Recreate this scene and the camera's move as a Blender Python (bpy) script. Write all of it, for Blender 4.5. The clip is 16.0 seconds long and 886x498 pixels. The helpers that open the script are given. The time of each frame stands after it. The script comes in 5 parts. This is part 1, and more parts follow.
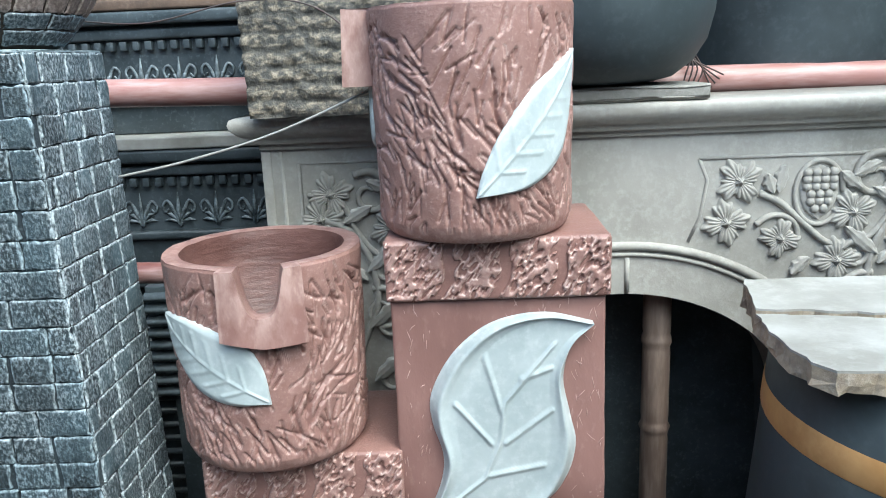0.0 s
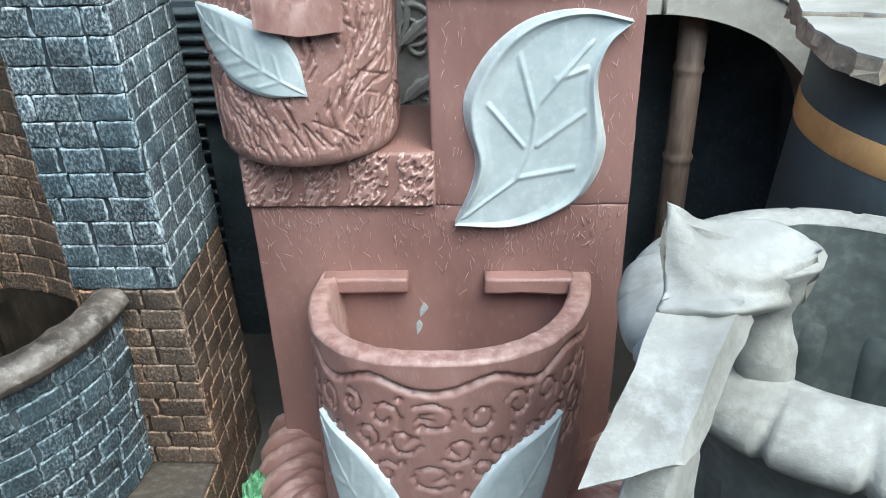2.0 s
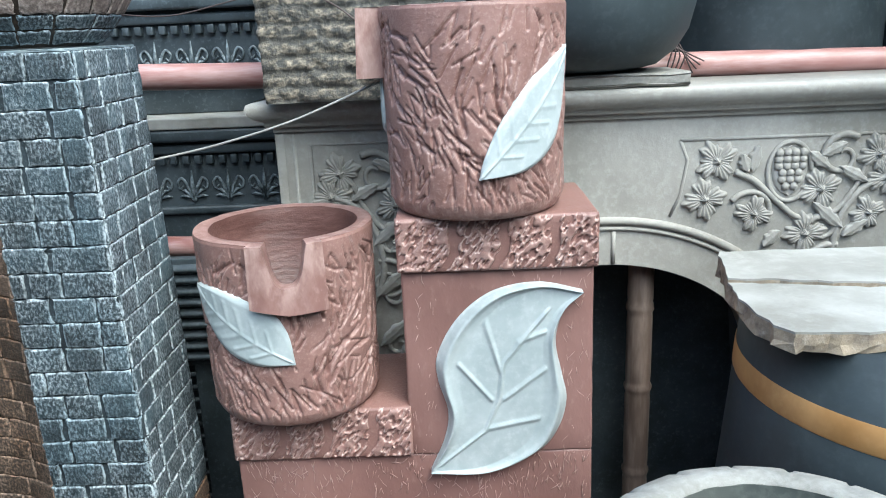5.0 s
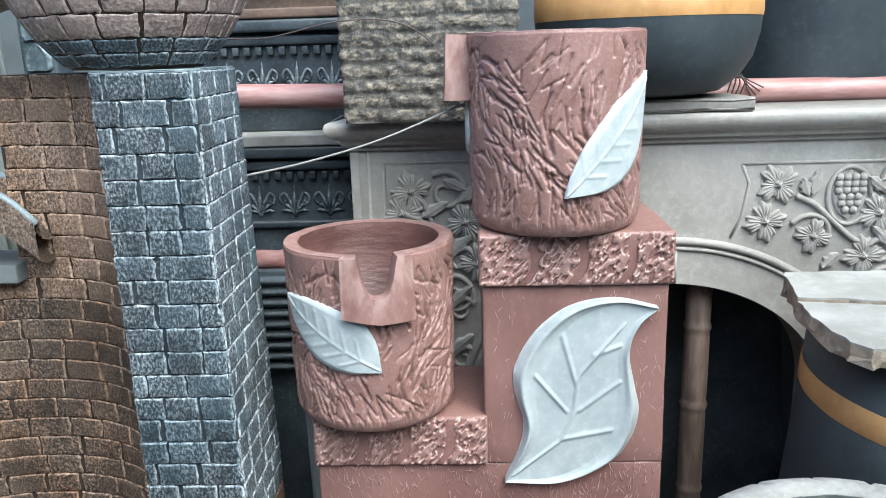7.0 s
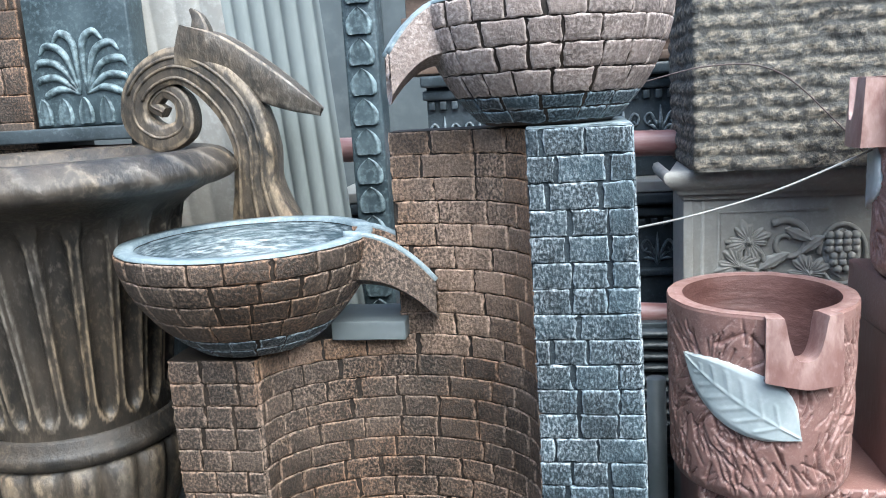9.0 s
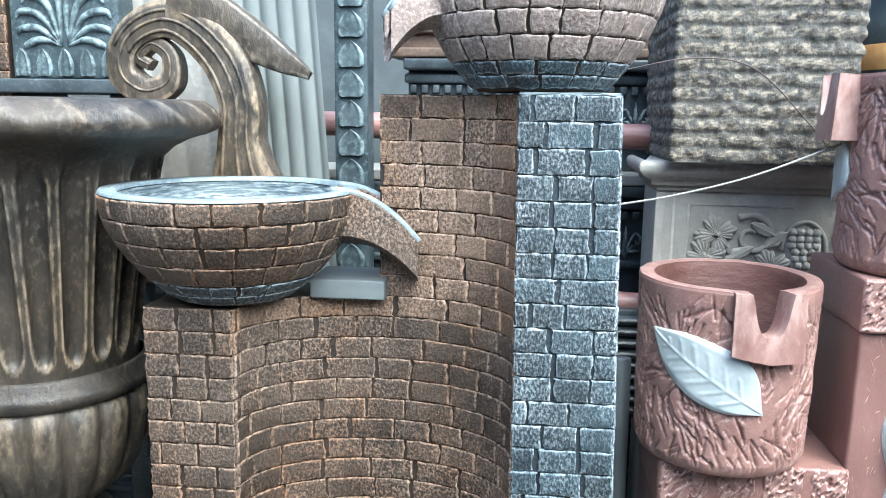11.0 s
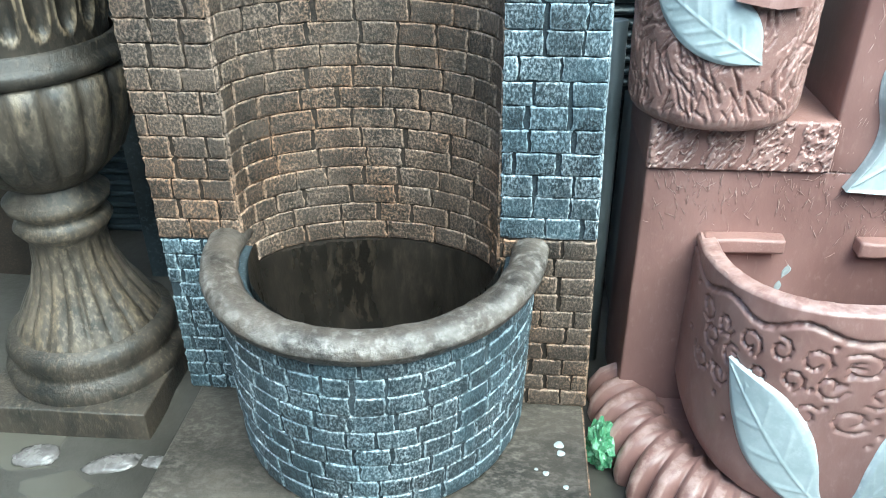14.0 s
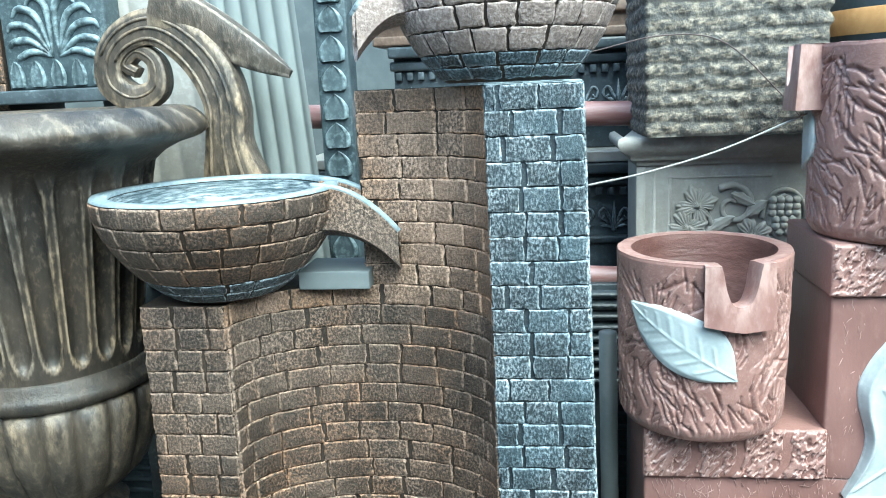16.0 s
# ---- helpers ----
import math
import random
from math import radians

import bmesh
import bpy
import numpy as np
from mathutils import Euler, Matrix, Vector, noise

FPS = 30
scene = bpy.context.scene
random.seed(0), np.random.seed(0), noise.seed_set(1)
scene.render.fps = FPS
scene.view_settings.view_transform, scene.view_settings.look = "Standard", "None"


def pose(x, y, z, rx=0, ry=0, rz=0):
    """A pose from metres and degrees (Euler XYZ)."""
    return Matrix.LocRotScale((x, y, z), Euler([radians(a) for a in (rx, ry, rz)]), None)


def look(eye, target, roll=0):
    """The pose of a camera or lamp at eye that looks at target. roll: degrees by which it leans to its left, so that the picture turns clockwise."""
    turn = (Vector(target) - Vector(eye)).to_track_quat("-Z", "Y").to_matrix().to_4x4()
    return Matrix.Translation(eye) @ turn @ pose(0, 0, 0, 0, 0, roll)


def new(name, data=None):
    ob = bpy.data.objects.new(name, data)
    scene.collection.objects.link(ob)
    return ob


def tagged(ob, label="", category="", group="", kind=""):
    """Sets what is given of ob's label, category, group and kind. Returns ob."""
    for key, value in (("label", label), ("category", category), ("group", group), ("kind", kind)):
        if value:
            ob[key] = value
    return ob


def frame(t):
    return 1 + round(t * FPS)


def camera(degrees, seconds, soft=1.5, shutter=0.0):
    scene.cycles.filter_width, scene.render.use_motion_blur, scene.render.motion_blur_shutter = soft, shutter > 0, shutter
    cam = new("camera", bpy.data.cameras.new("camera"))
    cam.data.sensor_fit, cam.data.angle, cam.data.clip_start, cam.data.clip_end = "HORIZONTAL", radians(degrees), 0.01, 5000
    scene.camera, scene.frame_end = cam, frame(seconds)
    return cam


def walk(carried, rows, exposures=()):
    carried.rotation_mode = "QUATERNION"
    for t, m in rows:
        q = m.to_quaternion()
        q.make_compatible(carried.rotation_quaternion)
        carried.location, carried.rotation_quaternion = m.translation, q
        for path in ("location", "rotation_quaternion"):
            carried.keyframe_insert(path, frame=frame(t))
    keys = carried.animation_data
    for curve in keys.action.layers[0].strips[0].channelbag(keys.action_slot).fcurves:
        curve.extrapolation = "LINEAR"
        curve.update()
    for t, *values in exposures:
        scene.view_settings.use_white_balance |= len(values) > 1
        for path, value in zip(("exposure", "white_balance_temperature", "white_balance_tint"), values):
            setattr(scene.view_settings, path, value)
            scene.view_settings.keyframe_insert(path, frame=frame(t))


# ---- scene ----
cam = camera(58.6, 16.0, soft=1.0)
PATH = [
    (0, (0.048, 0.033, 1.289), (-0.022, 1.976, 0.82), -2.5),
    (0.5, (0.05, 0.026, 1.277), (-0.041, 1.964, 0.792), -2.6),
    (1, (0.037, 0.008, 1.252), (-0.056, 1.912, 0.644), -2.6),
    (1.5, (0.012, -0.008, 1.205), (-0.087, 1.83, 0.422), -2.2),
    (2, (0.007, -0.027, 1.15), (-0.104, 1.718, 0.179), -1.9),
    (2.5, (-0.008, -0.06, 1.117), (-0.096, 1.615, 0.028), -2.0),
    (3, (-0.001, -0.076, 1.126), (-0.074, 1.606, 0.046), -1.7),
    (3.5, (0.023, -0.079, 1.214), (-0.048, 1.707, 0.318), -2.2),
    (4, (0.037, -0.089, 1.272), (-0.031, 1.768, 0.533), -3.0),
    (4.5, (0.031, -0.093, 1.317), (-0.031, 1.807, 0.697), -2.7),
    (4.7, (0.026, -0.101, 1.337), (-0.015, 1.815, 0.764), -2.5),
    (6.8, (-0.029, -0.179, 1.342), (-0.111, 1.758, 0.85), -1.7),
    (7, (-0.11, -0.185, 1.348), (-0.192, 1.753, 0.858), -1.8),
    (7.5, (-0.318, -0.191, 1.373), (-0.416, 1.753, 0.913), -3.4),
    (8, (-0.502, -0.202, 1.385), (-0.793, 1.737, 0.99), -2.7),
    (8.5, (-0.675, -0.166, 1.391), (-1.011, 1.766, 0.996), -3.8),
    (10.8, (-0.748, -0.213, 1.326), (-0.964, 1.756, 1.045), 0.6),
    (11, (-0.761, -0.218, 1.298), (-0.969, 1.74, 0.948), 0.8),
    (11.5, (-0.753, -0.21, 1.28), (-0.972, 1.7, 0.727), 0.4),
    (12, (-0.755, -0.209, 1.241), (-0.963, 1.65, 0.533), 0.5),
    (12.5, (-0.768, -0.203, 1.208), (-0.967, 1.611, 0.39), 0.6),
    (13, (-0.761, -0.205, 1.174), (-0.954, 1.535, 0.207), 0.3),
    (13.5, (-0.762, -0.205, 1.159), (-0.934, 1.484, 0.103), -0.0),
    (14, (-0.755, -0.206, 1.181), (-0.92, 1.51, 0.168), -0.7),
    (14.5, (-0.733, -0.212, 1.226), (-0.871, 1.584, 0.357), -1.7),
    (15, (-0.69, -0.232, 1.291), (-0.812, 1.631, 0.575), -1.5),
    (15.5, (-0.681, -0.247, 1.332), (-0.839, 1.678, 0.814), -2.1),
    (16, (-0.677, -0.263, 1.329), (-0.93, 1.679, 0.922), -2.5),
]
walk(cam, [(t, look(eye, target, roll)) for t, eye, target, roll in PATH], [(0.0, 1.75, 5950, -3), (3.0, 1.7, 5850, -4), (7.0, 1.75, 6000, 1), (8.0, 2.05, 5950, 2), (8.7, 1.9, 5900, 2), (10.8, 2.2, 5850, 0), (11.2, 2.4, 5800, -2), (13.5, 2.3, 5500, -13), (16.0, 2.35, 5600, -12)])

# ---- light ----
world = bpy.data.worlds.new("sky")
scene.world = world
world.use_nodes = True
wn = world.node_tree.nodes
sky = wn.new("ShaderNodeTexSky")
sky.sky_type, sky.sun_disc = "NISHITA", False
sky.sun_elevation, sky.sun_rotation = radians(60), radians(140)
sky.air_density, sky.dust_density, sky.ozone_density = 1.0, 3.0, 1.0
world.node_tree.links.new(sky.outputs[0], wn["Background"].inputs[0])
wn["Background"].inputs[1].default_value = 0.15
sun = new("sun", bpy.data.lights.new("sun", "SUN"))
sun.data.energy, sun.data.angle, sun.data.color = 1.5, radians(55), (1.0, 0.96, 0.92)
sun.matrix_basis = look((2.3, -2.7, 5.6), (-0.4, 1.4, 0.5))

GROUND = -0.25


# ---- materials ----
def surface(name, dark, base, light, grain=60.0, blotch=6.0, rough=0.7, bump=0.4, brush=0.5, rub=0.0, metal=0.0, depth=0.004, fleck=0.62, streak=(1, 1, 1), vary=0.0, tint=None):
    """Two-scale paint: blotches between dark and base, dry-brushed light on the grain's high spots and on rubbed edges."""
    m = bpy.data.materials.new(name)
    m.use_nodes = True
    n, ln = m.node_tree.nodes, m.node_tree.links
    b = n["Principled BSDF"]
    tc = n.new("ShaderNodeTexCoord")
    mp = n.new("ShaderNodeMapping")
    mp.inputs["Scale"].default_value = streak
    ln.new(tc.outputs["Object"], mp.inputs[0])

    def noise_at(scale, detail, rough_=0.6):
        t = n.new("ShaderNodeTexNoise")
        t.inputs["Scale"].default_value, t.inputs["Detail"].default_value, t.inputs["Roughness"].default_value = scale, detail, rough_
        ln.new(mp.outputs[0], t.inputs["Vector"])
        return t.outputs["Fac"]

    def band(src, lo, hi, top=1.0):
        r = n.new("ShaderNodeMapRange")
        r.inputs["From Min"].default_value, r.inputs["From Max"].default_value, r.inputs["To Max"].default_value = lo, hi, top
        ln.new(src, r.inputs["Value"])
        return r.outputs[0]

    def mixed(fac, a, c):
        x = n.new("ShaderNodeMix")
        x.data_type = "RGBA"
        ln.new(fac, x.inputs["Factor"])
        for sock, v in ((x.inputs[6], a), (x.inputs[7], c)):
            if isinstance(v, tuple):
                sock.default_value = (*v, 1)
            else:
                ln.new(v, sock)
        return x.outputs[2]

    big, fine = noise_at(blotch, 4), noise_at(grain, 6, 0.64)
    col = mixed(band(big, 0.32, 0.68), dark, base)
    high = band(fine, fleck - 0.15, fleck + 0.15, brush)
    patch = n.new("ShaderNodeMath")
    patch.operation = "MULTIPLY_ADD"
    ln.new(band(noise_at(blotch * 0.45 + 2, 3), 0.38, 0.64, 1.1), patch.inputs[0])
    ln.new(high, patch.inputs[1])
    part_of = n.new("ShaderNodeMath")
    part_of.operation = "MULTIPLY"
    part_of.inputs[1].default_value = 0.4
    ln.new(high, part_of.inputs[0])
    ln.new(part_of.outputs[0], patch.inputs[2])
    patch.use_clamp = True
    high = patch.outputs[0]
    if rub:
        at = n.new("ShaderNodeAttribute")
        at.attribute_name = "rub"
        mul = n.new("ShaderNodeMath")
        mul.operation = "MULTIPLY"
        ln.new(at.outputs["Fac"], mul.inputs[0])
        ln.new(band(noise_at(grain * 0.5, 4), 0.36, 0.6, rub), mul.inputs[1])
        add = n.new("ShaderNodeMath")
        add.operation, add.use_clamp = "ADD", True
        ln.new(high, add.inputs[0])
        ln.new(mul.outputs[0], add.inputs[1])
        high = add.outputs[0]
    if vary:
        oi = n.new("ShaderNodeObjectInfo")
        hv = n.new("ShaderNodeHueSaturation")
        ln.new(band(oi.outputs["Random"], 0.0, 1.0, vary), hv.inputs["Value"])
        hv.inputs["Value"].default_value = 1.0
        sh = n.new("ShaderNodeMath")
        sh.operation = "ADD"
        sh.inputs[1].default_value = 1 - vary / 2
        ln.new(band(oi.outputs["Random"], 0.0, 1.0, vary), sh.inputs[0])
        ln.new(sh.outputs[0], hv.inputs["Value"])
        ln.new(col, hv.inputs["Color"])
        col = hv.outputs[0]
    if tint:
        light = mixed(band(noise_at(blotch * 0.3 + 1, 3), 0.42, 0.6), light, tint)
    ln.new(mixed(high, col, light), b.inputs["Base Color"])
    rr = band(big, 0.3, 0.7, 0.18)
    ra = n.new("ShaderNodeMath")
    ra.operation = "ADD"
    ra.inputs[1].default_value = rough - 0.09
    ln.new(rr, ra.inputs[0])
    ln.new(ra.outputs[0], b.inputs["Roughness"])
    b.inputs["Metallic"].default_value = metal
    bp = n.new("ShaderNodeBump")
    bp.inputs["Strength"].default_value, bp.inputs["Distance"].default_value = bump, depth
    ln.new(fine, bp.inputs["Height"])
    ln.new(bp.outputs[0], b.inputs["Normal"])
    return m


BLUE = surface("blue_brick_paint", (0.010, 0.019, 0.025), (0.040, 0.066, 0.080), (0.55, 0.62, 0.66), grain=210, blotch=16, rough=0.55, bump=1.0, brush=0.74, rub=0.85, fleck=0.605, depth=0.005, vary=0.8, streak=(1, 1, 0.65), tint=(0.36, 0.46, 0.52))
BLUE_PALE = surface("blue_brick_paint_pale", (0.014, 0.026, 0.034), (0.06, 0.095, 0.112), (0.54, 0.61, 0.65), grain=230, blotch=16, rough=0.55, bump=1.0, brush=0.7, rub=0.9, fleck=0.59, depth=0.005, vary=0.7, streak=(1, 1, 0.6))
BLUE_JOINT = surface("blue_joint", (0.010, 0.015, 0.020), (0.03, 0.045, 0.055), (0.4, 0.48, 0.5), grain=190, rough=0.7, brush=0.35, fleck=0.66)
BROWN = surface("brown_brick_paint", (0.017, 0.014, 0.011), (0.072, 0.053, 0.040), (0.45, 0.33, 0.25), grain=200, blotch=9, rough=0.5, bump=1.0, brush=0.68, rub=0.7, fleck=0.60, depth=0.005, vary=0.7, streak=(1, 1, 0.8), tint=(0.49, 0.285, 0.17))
# Orange-rubbed brown, also lightened to make up for the upper bowl's shadow.
BROWN_RUBBED_LIT = surface("brown_brick_paint_rubbed_lit", (0.055, 0.040, 0.028), (0.18, 0.120, 0.082), (0.61, 0.43, 0.315), grain=200, blotch=7, rough=0.5, bump=1.0, brush=0.9, rub=0.8, fleck=0.565, depth=0.005, vary=0.7, streak=(1, 1, 0.8), tint=(0.60, 0.355, 0.205))
LINING = surface("dark_basin_lining", (0.007, 0.006, 0.005), (0.022, 0.018, 0.014), (0.11, 0.082, 0.058), grain=50, blotch=8, rough=0.3, bump=0.6, brush=0.35, fleck=0.62, streak=(1, 1, 0.35))
# Brown brick paint paled to imitate veiling glare over the upper bowl.
HAZED = surface("haze_lightened_brown_paint", (0.12, 0.094, 0.083), (0.29, 0.226, 0.195), (0.60, 0.50, 0.45), grain=150, blotch=9, rough=0.65, bump=1.0, brush=0.8, rub=0.7, fleck=0.58, depth=0.004, vary=0.5)
BROWN_JOINT = surface("brown_joint", (0.012, 0.010, 0.008), (0.040, 0.029, 0.021), (0.30, 0.2, 0.13), grain=190, rough=0.6, brush=0.3, fleck=0.66)
RIM = surface("basin_rim_paint", (0.022, 0.018, 0.015), (0.115, 0.092, 0.074), (0.36, 0.33, 0.30), grain=60, blotch=9, rough=0.5, bump=0.9, brush=0.45, rub=0.45, fleck=0.64, depth=0.006)
BOWL_RIM = surface("bowl_rim_paint", (0.14, 0.19, 0.21), (0.26, 0.32, 0.34), (0.54, 0.60, 0.61), grain=90, blotch=16, rough=0.5, brush=0.5)
PLINTH = surface("damp_plinth_paint", (0.018, 0.017, 0.015), (0.082, 0.069, 0.056), (0.27, 0.235, 0.20), grain=90, blotch=6, rough=0.36, bump=0.6, brush=0.55, fleck=0.61, streak=(0.6, 1, 1))
BOWL_IN = surface("bowl_inner_paint", (0.03, 0.05, 0.06), (0.08, 0.12, 0.137), (0.55, 0.62, 0.64), grain=28, blotch=8, rough=0.45, bump=0.5, brush=0.75, streak=(1, 1, 9), fleck=0.57)
RED = surface("terracotta_paint", (0.20, 0.108, 0.092), (0.285, 0.160, 0.138), (0.60, 0.45, 0.405), grain=150, blotch=7, rough=0.42, bump=0.35, brush=0.3, rub=0.75, fleck=0.69)
RED_SMOOTH = surface("terracotta_smooth", (0.185, 0.099, 0.086), (0.275, 0.154, 0.134), (0.52, 0.375, 0.335), grain=70, blotch=5, rough=0.38, bump=0.25, brush=0.3, rub=0.7, fleck=0.70, streak=(1, 1, 0.5))
# Terracotta with the shade of the pots' depth put into its colour.
RED_INSIDE = surface("terracotta_shade_inside", (0.085, 0.040, 0.034), (0.145, 0.073, 0.062), (0.30, 0.18, 0.155), grain=24, blotch=6, rough=0.42, bump=0.5, brush=0.3, fleck=0.64, streak=(1, 1, 3), depth=0.006)
LEAF = surface("leaf_paint", (0.33, 0.385, 0.395), (0.43, 0.485, 0.495), (0.68, 0.72, 0.72), grain=60, blotch=12, rough=0.5, bump=0.12, brush=0.3, rub=0.6, fleck=0.66)
MARBLE = surface("carved_limestone", (0.235, 0.225, 0.20), (0.37, 0.36, 0.33), (0.56, 0.555, 0.53), grain=60, blotch=4, rough=0.6, bump=0.3, brush=0.35, fleck=0.62, rub=0.35)
SLAB = surface("marble_slab", (0.25, 0.245, 0.22), (0.41, 0.41, 0.385), (0.57, 0.58, 0.56), grain=30, blotch=9, rough=0.4, bump=0.15, brush=0.4)
BROKEN = surface("broken_marble_edge", (0.20, 0.165, 0.13), (0.44, 0.36, 0.26), (0.66, 0.60, 0.52), grain=80, blotch=22, rough=0.8, bump=0.8, brush=0.4)
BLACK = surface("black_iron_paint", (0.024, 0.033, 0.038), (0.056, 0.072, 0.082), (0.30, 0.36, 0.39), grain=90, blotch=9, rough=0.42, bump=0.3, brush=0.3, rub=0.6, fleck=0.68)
TEAL = surface("teal_black_paint", (0.02, 0.032, 0.038), (0.06, 0.085, 0.095), (0.34, 0.44, 0.46), grain=70, blotch=9, rough=0.5, bump=0.3, brush=0.3, rub=0.5, fleck=0.64)
DARKPOT = surface("dark_slate_glaze", (0.020, 0.029, 0.034), (0.042, 0.058, 0.066), (0.12, 0.145, 0.155), grain=50, blotch=5, rough=0.55, bump=0.1, brush=0.25, fleck=0.64)
BANDS = surface("gold_band_paint", (0.42, 0.22, 0.075), (0.58, 0.33, 0.13), (0.75, 0.5, 0.25), grain=50, blotch=10, rough=0.42, bump=0.08, brush=0.25)
GOLD = surface("antique_bronze_paint", (0.016, 0.016, 0.015), (0.080, 0.064, 0.049), (0.43, 0.325, 0.21), grain=90, blotch=10, rough=0.42, bump=0.8, brush=0.34, rub=0.6, fleck=0.66, streak=(1, 1, 0.5), tint=(0.34, 0.30, 0.25))
CEMENT = surface("raw_cement", (0.19, 0.187, 0.17), (0.325, 0.325, 0.303), (0.47, 0.475, 0.455), grain=55, blotch=11, rough=0.75, bump=0.6, brush=0.4, rub=0.2, fleck=0.6)
CEMENT_IN = surface("dark_cement", (0.055, 0.066, 0.063), (0.125, 0.14, 0.13), (0.28, 0.30, 0.285), grain=40, blotch=5, rough=0.6, bump=0.2, brush=0.3)
FLUTED = surface("grey_sheet_paint", (0.14, 0.16, 0.155), (0.205, 0.23, 0.225), (0.33, 0.355, 0.345), grain=40, blotch=4, rough=0.7, bump=0.15, brush=0.3, streak=(1, 1, 0.3))
BARK = surface("rough_planter_paint", (0.034, 0.035, 0.034), (0.098, 0.095, 0.085), (0.42, 0.355, 0.265), grain=90, blotch=7, rough=0.7, bump=0.9, brush=0.34, rub=0.6, fleck=0.63, depth=0.008)
BAMBOO = surface("red_bamboo", (0.22, 0.09, 0.075), (0.40, 0.22, 0.20), (0.62, 0.5, 0.49), grain=40, blotch=10, rough=0.4, bump=0.15, brush=0.4, streak=(0.15, 1, 1), fleck=0.58)
BAMBOO_UP = surface("weathered_bamboo", (0.10, 0.07, 0.055), (0.21, 0.16, 0.13), (0.38, 0.3, 0.25), grain=40, blotch=10, rough=0.55, bump=0.2, brush=0.4, streak=(1, 1, 0.15), fleck=0.6)
MUD = surface("wet_mud", (0.038, 0.035, 0.030), (0.070, 0.064, 0.055), (0.12, 0.112, 0.098), grain=14, blotch=2.5, rough=0.4, bump=0.4, brush=0.3, depth=0.01)
PUDDLE = surface("muddy_water", (0.075, 0.069, 0.057), (0.100, 0.093, 0.077), (0.13, 0.122, 0.104), grain=9, blotch=2, rough=0.12, bump=0.02, brush=0.2)
WALL = surface("grey_back_wall", (0.05, 0.06, 0.065), (0.10, 0.12, 0.125), (0.2, 0.22, 0.22), grain=12, blotch=1.5, rough=0.85, bump=0.2, brush=0.2)
WOOD = surface("brown_carved_wood", (0.05, 0.034, 0.026), (0.13, 0.085, 0.06), (0.3, 0.22, 0.16), grain=70, blotch=8, rough=0.6, bump=0.4, brush=0.3, rub=0.4)
PIPE = surface("grey_pipe", (0.14, 0.165, 0.17), (0.19, 0.215, 0.22), (0.3, 0.32, 0.32), grain=50, rough=0.45, bump=0.05, brush=0.15)
WIRE = surface("white_wire", (0.24, 0.24, 0.23), (0.33, 0.33, 0.32), (0.45, 0.45, 0.44), rough=0.5, bump=0.1)
DARKWIRE = surface("rusty_wire", (0.04, 0.03, 0.03), (0.08, 0.055, 0.05), (0.15, 0.1, 0.09), rough=0.6)
BAG = surface("green_plastic", (0.05, 0.17, 0.075), (0.13, 0.33, 0.17), (0.5, 0.68, 0.54), grain=60, blotch=18, rough=0.25, bump=0.3, brush=0.5)
LITTER = surface("pale_plastic_litter", (0.10, 0.09, 0.086), (0.165, 0.15, 0.145), (0.38, 0.36, 0.35), grain=50, blotch=30, rough=0.25, bump=0.3, brush=0.4)
STAIN = surface("grey_filler_daub", (0.26, 0.29, 0.29), (0.36, 0.39, 0.39), (0.5, 0.52, 0.52), rough=0.6)


# ---- builders ----
def thing(name, base, label, category, group="", kind=""):
    ob = new(name)
    ob.matrix_basis = Matrix.Translation(base)
    ob.empty_display_size = 0.05
    return tagged(ob, label, category, group, kind)


def part(name, bm, material, parent=None, label="", smooth=True):
    """One mesh object from a bmesh in world places, under a thing or a part."""
    me = bpy.data.meshes.new(name)
    bmesh.ops.recalc_face_normals(bm, faces=bm.faces)
    bm.to_mesh(me)
    bm.free()
    for p in me.polygons:
        p.use_smooth = smooth
    me.materials.append(material)
    ob = new(name, me)
    if parent is not None:
        ob.parent = parent
        ob.matrix_parent_inverse = parent.matrix_basis.inverted()
    return tagged(ob, label)


def sharp(ob, degrees=35):
    """Smooth faces with hard edges where they meet at a wide angle."""
    bm = bmesh.new()
    bm.from_mesh(ob.data)
    for e in bm.edges:
        e.smooth = e.calc_face_angle(0) < radians(degrees)
    bm.to_mesh(ob.data)
    bm.free()
    return ob


def sheet(f, nu, nv, loop=False, bm=None, rub=None):
    """Faces over a grid of f(i, j), looped along i if asked; rub(i, j) marks worn paint."""
    bm = bm or bmesh.new()
    lay = bm.verts.layers.float.get("rub") or bm.verts.layers.float.new("rub")
    vs = []
    for i in range(nu):
        row = []
        for j in range(nv):
            v = bm.verts.new(f(i, j))
            if rub:
                v[lay] = rub(i, j)
            row.append(v)
        vs.append(row)
    for i in range(nu if loop else nu - 1):
        for j in range(nv - 1):
            k = (i + 1) % nu
            try:
                bm.faces.new((vs[i][j], vs[k][j], vs[k][j + 1], vs[i][j + 1]))
            except ValueError:
                pass
    return bm


